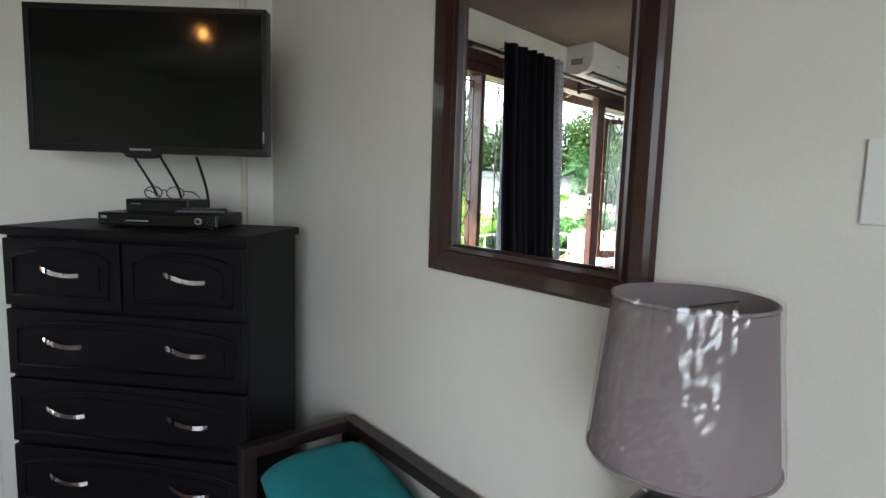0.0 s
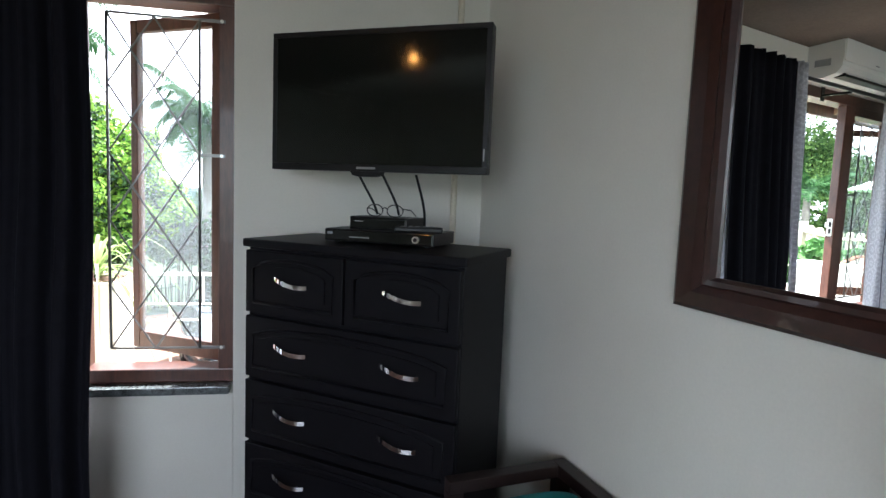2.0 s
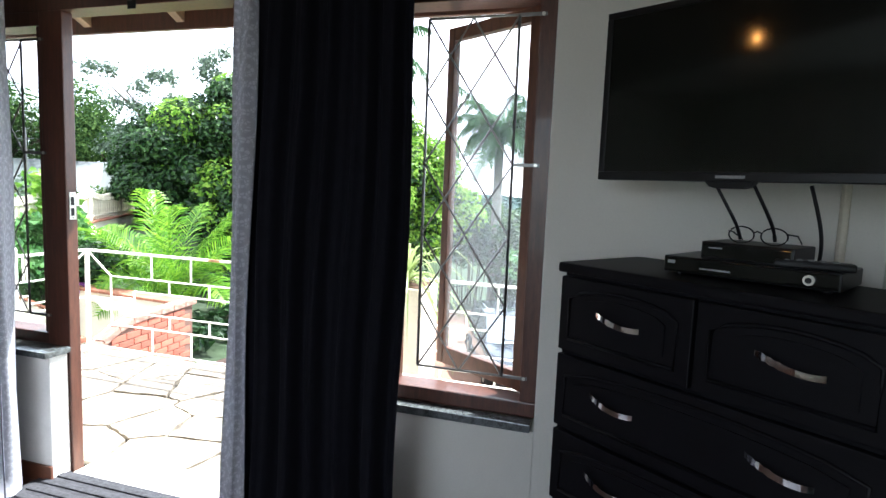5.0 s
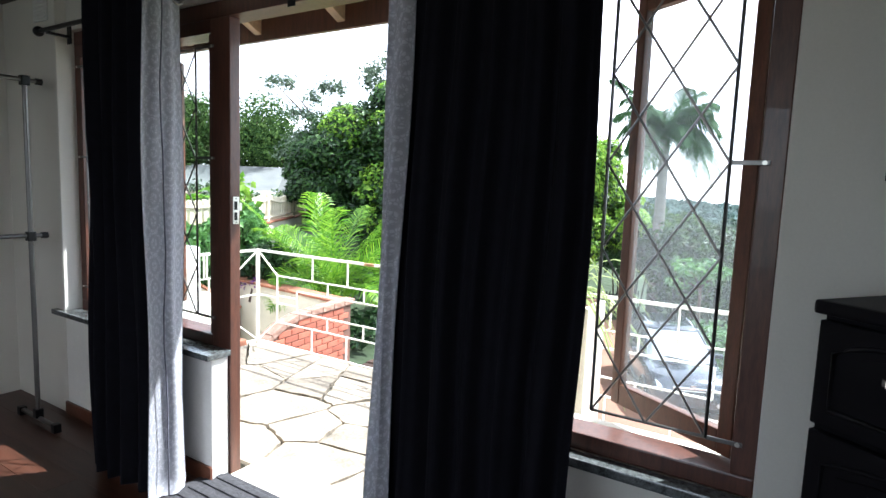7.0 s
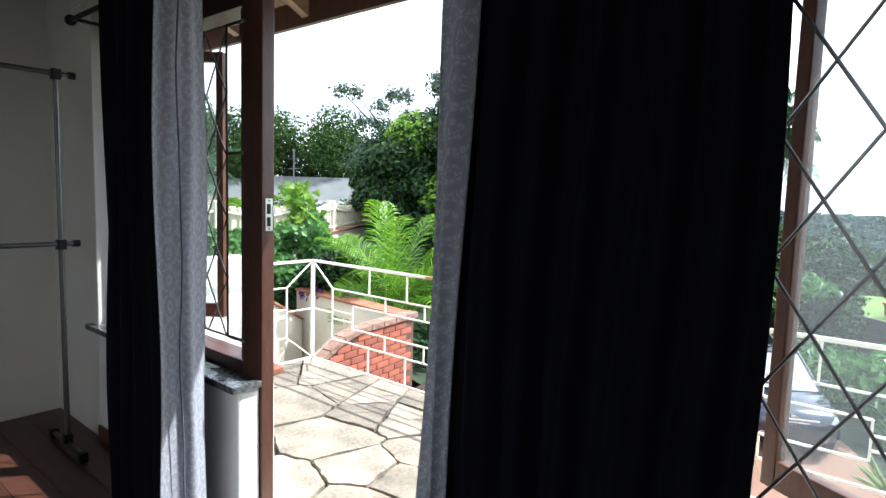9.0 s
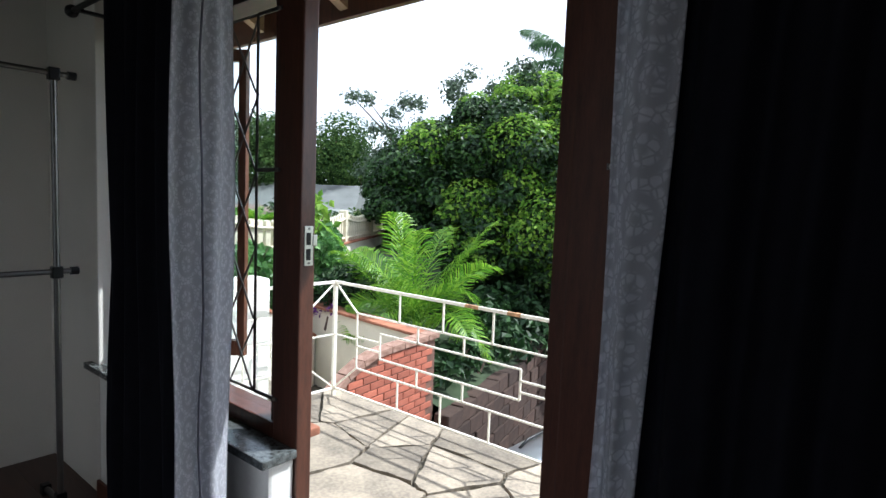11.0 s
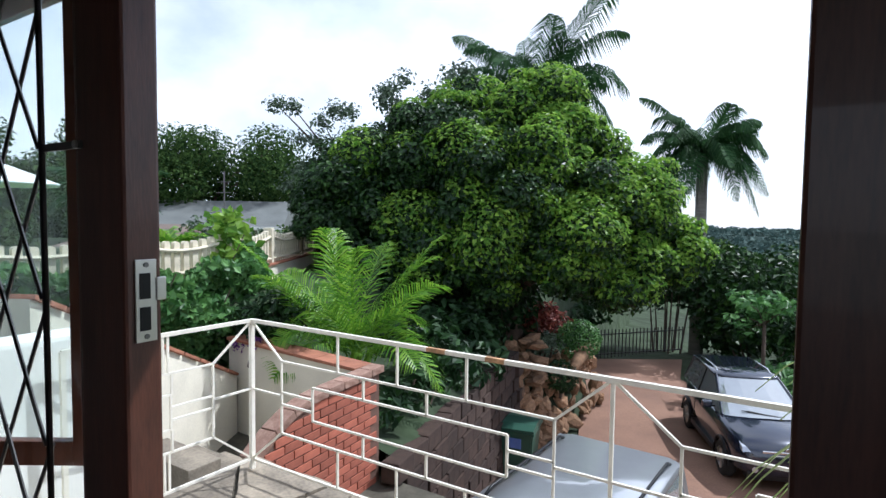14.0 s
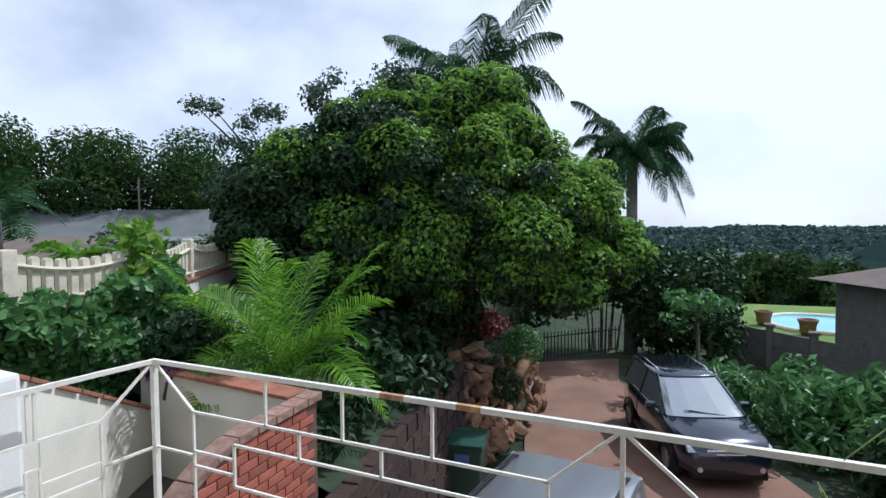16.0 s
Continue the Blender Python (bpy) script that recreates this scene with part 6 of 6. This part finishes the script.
for k in range(215):
    s = rt.uniform(-3.75, 4.2)
    r = rt.uniform(0.26, 0.66) * (0.7 if abs(s) > 3.2 else 1.0)
    hi, lo = np.interp(s, TOP_S, TOP_Z) - r * 0.75, np.interp(s, LOW_S, LOW_Z) + r * 0.6
    w = rt.uniform() ** 0.8
    z = lo + max(0.05, hi - lo) * w
    deep = 2.0 * math.sqrt(max(0.03, 1 - (s / 4.5) ** 2)) * math.sqrt(max(0.08, 1 - (2 * w - 0.75) ** 2 * 0.6))
    d = deep * (rt.uniform(-1, 0.55) if k % 3 else -rt.uniform(0.75, 1.1))
    x, y = MID + SIDE * s * (1 + d / 12) + AWAY * d
    cl.append(((x, y, z), (r * rt.uniform(0.85, 1.25), r * rt.uniform(0.85, 1.25), r * rt.uniform(0.6, 0.95))))
for k in range(150):                             # loose sprays that break the outline
    s = rt.uniform(-3.85, 4.3)
    r = rt.uniform(0.10, 0.20)
    w = rt.uniform(0.05, 1.0)
    z = np.interp(s, LOW_S, LOW_Z) * (1 - w) + np.interp(s, TOP_S, TOP_Z) * w + (rt.uniform(-0.1, 0.14) if w > 0.8 else 0.0)
    d = -2.1 * math.sqrt(max(0.03, 1 - (s / 4.5) ** 2)) * (1 - 0.75 * max(0, w - 0.45) / 0.55)
    x, y = MID + SIDE * s * (1 + d / 12) + AWAY * d
    cl.append(((x, y, z), (r * 1.5, r * 1.5, r)))
tree("spreading_tree", "broad dense evergreen tree with its sun side painted bright", (-4.6, 10.7, -1.9), 0.30, -0.4, cl, L_TREE, 0.064, 3600, 5, young=L_BRIGHT, shell=0.6, order=0.42)
cl = []
for k in range(26):
    cl.append(((-9.4 + rt.normal() * 0.42, 9.6 + rt.normal() * 0.4, rt.uniform(1.4, 4.15)), (0.34, 0.34, 0.24)))
for k in range(14):
    cl.append(((-6.5 + rt.normal() * 0.7, 10.0 + rt.normal() * 0.3, 4.0 + rt.uniform(-0.5, 0.45)), (0.30, 0.30, 0.26)))
tree("feathery_tree", "light feathery grey-green tree", (-8.6, 10.4, -1.2), 0.12, 1.2, cl, L_GREY, 0.062, 1500, 9, shell=0.2)
shade_c = []
for k in range(70):
    s, d = rt.uniform(-3.8, 0.95), rt.uniform(0.2, 2.2)
    x, y = MID + SIDE * s + AWAY * d
    shade_c.append(((x, y, rt.uniform(-1.7, 0.7)), (0.7, 0.7, 0.6)))
shrub("dense_undergrowth", "dark dense undergrowth beneath the tree", shade_c, L_DARK, 0.12, 520, 15)
palm("royal_palm", "tall royal palm rising behind the tree", (-5.30, 13.45, -2.6), 4.45, 0.17, 28, 2.6, L_PALM, 3, leaflet=0.70, count=84, droop=(0.55, 1.15), rise=(0.25, 1.5), width=0.0125, hang=0.8)
palm("royal_palm", "royal palm standing alone above the hedge", (-2.2, 20.3, -3.8), 3.55, 0.20, 26, 2.25, L_PALM, 6, leaflet=0.70, count=70, droop=(0.6, 1.15), rise=(0.15, 1.45), width=0.0165, hang=0.75)
palm("areca_palm", "bright green clumped areca palm behind the wall", (-3.98, 4.95, -0.85), -0.30, 0.035, 24, 1.30, L_ARECA, 4, leaflet=0.46, count=34, droop=(0.5, 1.05), rise=(0.8, 1.9), width=0.0105, stems=8, bark=L_ARECA, hang=0.25)

# far trees behind the fence
far_specs = ((-29, 12, 5.0, 4.2), (-27, 18, 5.6, 5.0), (-25, 24, 4.4, 4.6), (-21, 28, 4.0, 4.4), (-17, 30, 3.6, 4.0), (-31, 6, 4.2, 4.0), (-13, 30, 3.0, 3.8), (-22, 6.5, 2.6, 3.0), (-26, 1, 4.5, 4.0))
for i, (x, y, zt, r) in enumerate(far_specs):
    rr = np.random.default_rng(100 + i)
    cl = [((x + rr.normal() * r * 0.42, y + rr.normal() * r * 0.4, zt - r * 0.55 + rr.uniform(-r * 0.75, r * 0.42)), (r * 0.34, r * 0.34, r * 0.27)) for k in range(26)]
    tree("garden_tree", "large dark green garden tree beyond the fence", (x, y, -3), 0.3, zt - r, cl, L_FAR, 0.115, 680, 200 + i)
palm("royal_palm", "feathery palm among the trees beyond the fence", (-15.5, 22.5, -3), 3.4, 0.2, 13, 2.3, L_PALM, 21, leaflet=0.5, count=26, hang=0.4)
palm("young_palm", "low palm beyond the picket fence", (-14.5, 7.2, -1.5), 1.9, 0.12, 14, 1.6, L_PALM, 22, leaflet=0.45, count=24, hang=0.3)
palm("young_palm", "bright low palm close behind the fence", (-10.2, 6.4, -0.8), 0.75, 0.08, 12, 0.9, L_ARECA, 23, leaflet=0.3, count=20, hang=0.3)
shrub("grey_bush", "grey-green round bush before the bungalow", [((-15.8 + rt.normal() * 0.8, 11.6 + rt.normal() * 0.7, 0.2 + rt.normal() * 0.4), (0.8, 0.8, 0.6)) for k in range(10)], L_GREY, 0.14, 160, 41)

shrub("garden_hedge", "rough dark hedge before the bungalows", [((-20 + 0.5 * k + rt.normal() * 0.4, 10.2 + 0.42 * k + rt.normal() * 0.5, -0.1 + rt.uniform(-0.6, 0.7)), (0.8, 0.8, 0.6)) for k in range(22)], L_FAR, 0.13, 330, 58)

# vine over the boundary wall
def cover(name, label, pts, leaf, size, seed, long=1.5):
    rr = np.random.default_rng(seed)
    t = thing(name, label, "vine", m=Matrix.Translation(tuple(pts[0])))
    P = np.asarray(pts) - np.asarray(pts[0])
    for k in range(12):
        q = P[rr.integers(len(P))]
        part("stem", bm_tube([(q[0] - 0.1, q[1], q[2] - 0.3), (q[0] - 0.05, q[1] + 0.1, q[2]), (q[0], q[1] + 0.2, q[2] + 0.25)], 0.008, 5), M_BARK, t)
    N = np.tile(np.array((0.75, -0.45, 0.45)), (len(P), 1))
    part("foliage", leaf_mesh(P, N, size, rr, long, 0.16), leaf, t)
    return t


rv = np.random.default_rng(55)
vp = []
for k in range(9500):
    s = rv.uniform(0, 1)
    y = 1.6 + 3.6 * s
    x = np.interp(y, (1.6, 2.96, 4.5, 5.2), (-5.42, -5.44, -5.69, -6.1))
    top = 0.74 + 0.10 * math.sin(9 * s) + 0.09 * math.sin(31 * s) + 0.22 * max(0, s - 0.55)
    zz = rv.uniform(-0.75, top) if k % 4 else rv.uniform(-0.1, top)
    vp.append((x + rv.uniform(-0.05, 0.30) + 0.09 * math.sin(7 * zz + 12 * s), y, zz))
cover("climbing_vine", "large-leaved green vine covering the boundary wall", vp, L_VINE, 0.092, 5, 1.25)
vp = [(-5.80 + rv.normal() * 0.13, 4.46 + rv.normal() * 0.13, rv.uniform(0.3, 1.45)) for k in range(330)]
cover("climbing_vine", "young pale vine climbing a fence post", vp, L_BRIGHT, 0.10, 6)
shrub("flowering_shrub", "dark shrub with small purple flowers at the wall", [((-4.75 + rv.normal() * 0.3, 4.35 + rv.normal() * 0.15, -0.02 + rv.normal() * 0.12), (0.3, 0.25, 0.25)) for k in range(9)], L_DARK, 0.06, 1500, 42)
shrub("purple_flowers", "small purple flowers spilling over the wall", [((-4.9, 3.98, -0.22), (0.16, 0.1, 0.08)), ((-4.6, 3.95, -0.15), (0.12, 0.08, 0.07))], M_PURPLE, 0.035, 5000, 43)
shrub("shade_plants", "dark leafy plants on the bank beside the brick wall", [((-2.95 - 0.10 * k + rv.normal() * 0.12, 4.3 + k * 0.36, -0.80 + rv.normal() * 0.10), (0.36, 0.32, 0.24)) for k in range(11)], L_DARK, 0.10, 700, 44)

shrub("bank_shrubs", "dark leafy shrubs covering the earth bank", [((-3.5 - 0.10 * k + rv.normal() * 0.45, 5.9 + 0.17 * k + rv.normal() * 0.3, -0.75 + rv.normal() * 0.22), (0.45, 0.42, 0.38)) for k in range(24)], L_DARK, 0.10, 800, 54)

# rockery planting
shrub("red_shrub", "red-leaved shrub on the rockery", [((-4.15 + rv.normal() * 0.22, 11.3 + rv.normal() * 0.2, -0.85 + rv.normal() * 0.16), (0.34, 0.34, 0.28)) for k in range(8)], L_RED, 0.07, 1100, 45)
shrub("clipped_bush", "round clipped green bush on the rockery", [((-3.25, 11.4, -1.25), (0.46, 0.46, 0.42))], L_VINE, 0.05, 8500, 46, 1.3, 0.85)
shrub("clipped_bush", "small round dark bush on the rockery", [((-3.18, 10.2, -1.75), (0.33, 0.33, 0.30))], L_DARK, 0.05, 8500, 47, 1.3, 0.85)
shrub("silver_shrub", "grey-leaved low shrub on the rockery", [((-3.95 + rv.normal() * 0.25, 10.6 + rv.normal() * 0.2, -1.2 + rv.normal() * 0.1), (0.28, 0.28, 0.2)) for k in range(7)], L_GREY, 0.05, 1700, 48)
shrub("fern_clump", "bright small fern clump among the rocks", [((-3.55, 9.9, -1.65), (0.2, 0.2, 0.14))], L_ARECA, 0.05, 4000, 49)

# hedges and shrubs beyond the driveway
hd = []
for k in range(34):
    hd.append(((rv.uniform(-1.7, 0.7), 18.6 + rv.uniform(-0.6, 2.2), rv.uniform(-2.6, 0.1)), (0.8, 0.8, 0.72)))
shrub("tall_hedge", "tall dense dark hedge behind the driveway", hd, L_TREE, 0.13, 330, 50)
hd = [((rv.uniform(-4.2, -1.6), 19.6 + rv.uniform(0, 1.2), rv.uniform(-1.3, -0.1)), (0.75, 0.7, 0.55)) for k in range(16)]
hd += [((rv.uniform(-6.2, -4.9), 16.4 + rv.uniform(0, 2.0), rv.uniform(-2.9, -1.3)), (0.6, 0.6, 0.5)) for k in range(14)]
shrub("tall_hedge", "dark overhanging trees behind the gate", hd, L_DARK, 0.13, 300, 51)
hd = []
for k in range(40):
    u = rv.uniform(0, 1)
    hd.append(((1.0 + 4.4 * u + rv.normal() * 0.3, 14.3 - 4.6 * u + rv.normal() * 0.5, -2.35 + rv.uniform(-0.9, 0.55)), (0.52, 0.5, 0.42)))
shrub("leafy_border", "broad-leaved green border beside the parked car", hd, L_VINE, 0.10, 800, 52, 2.6)
hd = [((2.2 + rv.uniform(0, 3.2), 9.0 + rv.uniform(-1.0, 1.8), -2.3 + rv.uniform(-0.5, 0.5)), (0.5, 0.5, 0.4)) for k in range(26)]
shrub("leafy_border", "dark broad-leaved shrubs on the red earth bank", hd, L_DARK, 0.10, 800, 53, 2.6)
for i, (x, y) in enumerate(((-0.4, 14.9), (0.3, 15.5), (0.9, 14.6))):
    palm("cycad", "low arching cycad beside the driveway", (x, y, -3.6), -2.55, 0.09, 13, 1.05, L_PALM, 60 + i, leaflet=0.24, count=26, droop=(0.45, 0.8), rise=(0.4, 1.0), hang=0.2)
cl = [((0.06 + rv.normal() * 0.32, 15.0 + rv.normal() * 0.3, -0.70 + rv.normal() * 0.2), (0.34, 0.34, 0.16)) for k in range(16)]
tree("papaya_tree", "slender bright-leaved young tree in the border", (0.06, 15.0, -3.0), 0.05, -1.1, cl, L_VINE, 0.12, 330, 70)
agave = thing("agave", "pale green agave rosette on the earth bank", "plant", m=pose(2.05, 8.9, -2.75))
for k in range(26):
    a, up, ln = k * 2.39996, 0.25 + 0.65 * rv.uniform(), rv.uniform(0.4, 0.58)
    dx, dy = math.cos(a), math.sin(a)
    pts = [(dx * ln * s * (1.1 - 0.5 * up), dy * ln * s * (1.1 - 0.5 * up), ln * s * up) for s in (0, 0.4, 0.75, 1.0)]
    part("blade", bm_tube(pts, [0.03, 0.032, 0.018, 0.003], 5), L_SPIDER, agave, smooth=True)
for i, (x, y, zt, r) in enumerate(((13, 46, -1.2, 3.0), (8, 50, -1.6, 3.0), (3, 44, -1.0, 3.2), (-1, 40, -0.6, 3.2), (18, 40, -1.0, 3.4), (-5, 36, 0.0, 3.4), (-9, 34, 0.6, 3.6), (6.5, 33, -1.6, 1.9), (11, 34, -1.7, 1.8), (23, 30, -0.5, 3.5), (28, 22, 0, 3.5), (9, 58, -2.4, 3.0), (14, 56, -2.2, 3.2), (19, 52, -1.8, 3.2), (5, 56, -2.6, 2.6), (12, 28.5, -1.2, 1.9), (16, 30, -0.9, 2.2), (24, 46, -1.5, 3.4))):
    rr = np.random.default_rng(300 + i)
    cl = [((x + rr.normal() * r * 0.45, y + rr.normal() * r * 0.4, zt - r * 0.5 + rr.uniform(-r * 0.6, r * 0.35)), (r * 0.36, r * 0.36, r * 0.28)) for k in range(20)]
    tree("garden_tree", "rounded dark green tree down the valley slope", (x, y, -5), 0.22, zt - r, cl, L_FAR, 0.19, 260, 400 + i)
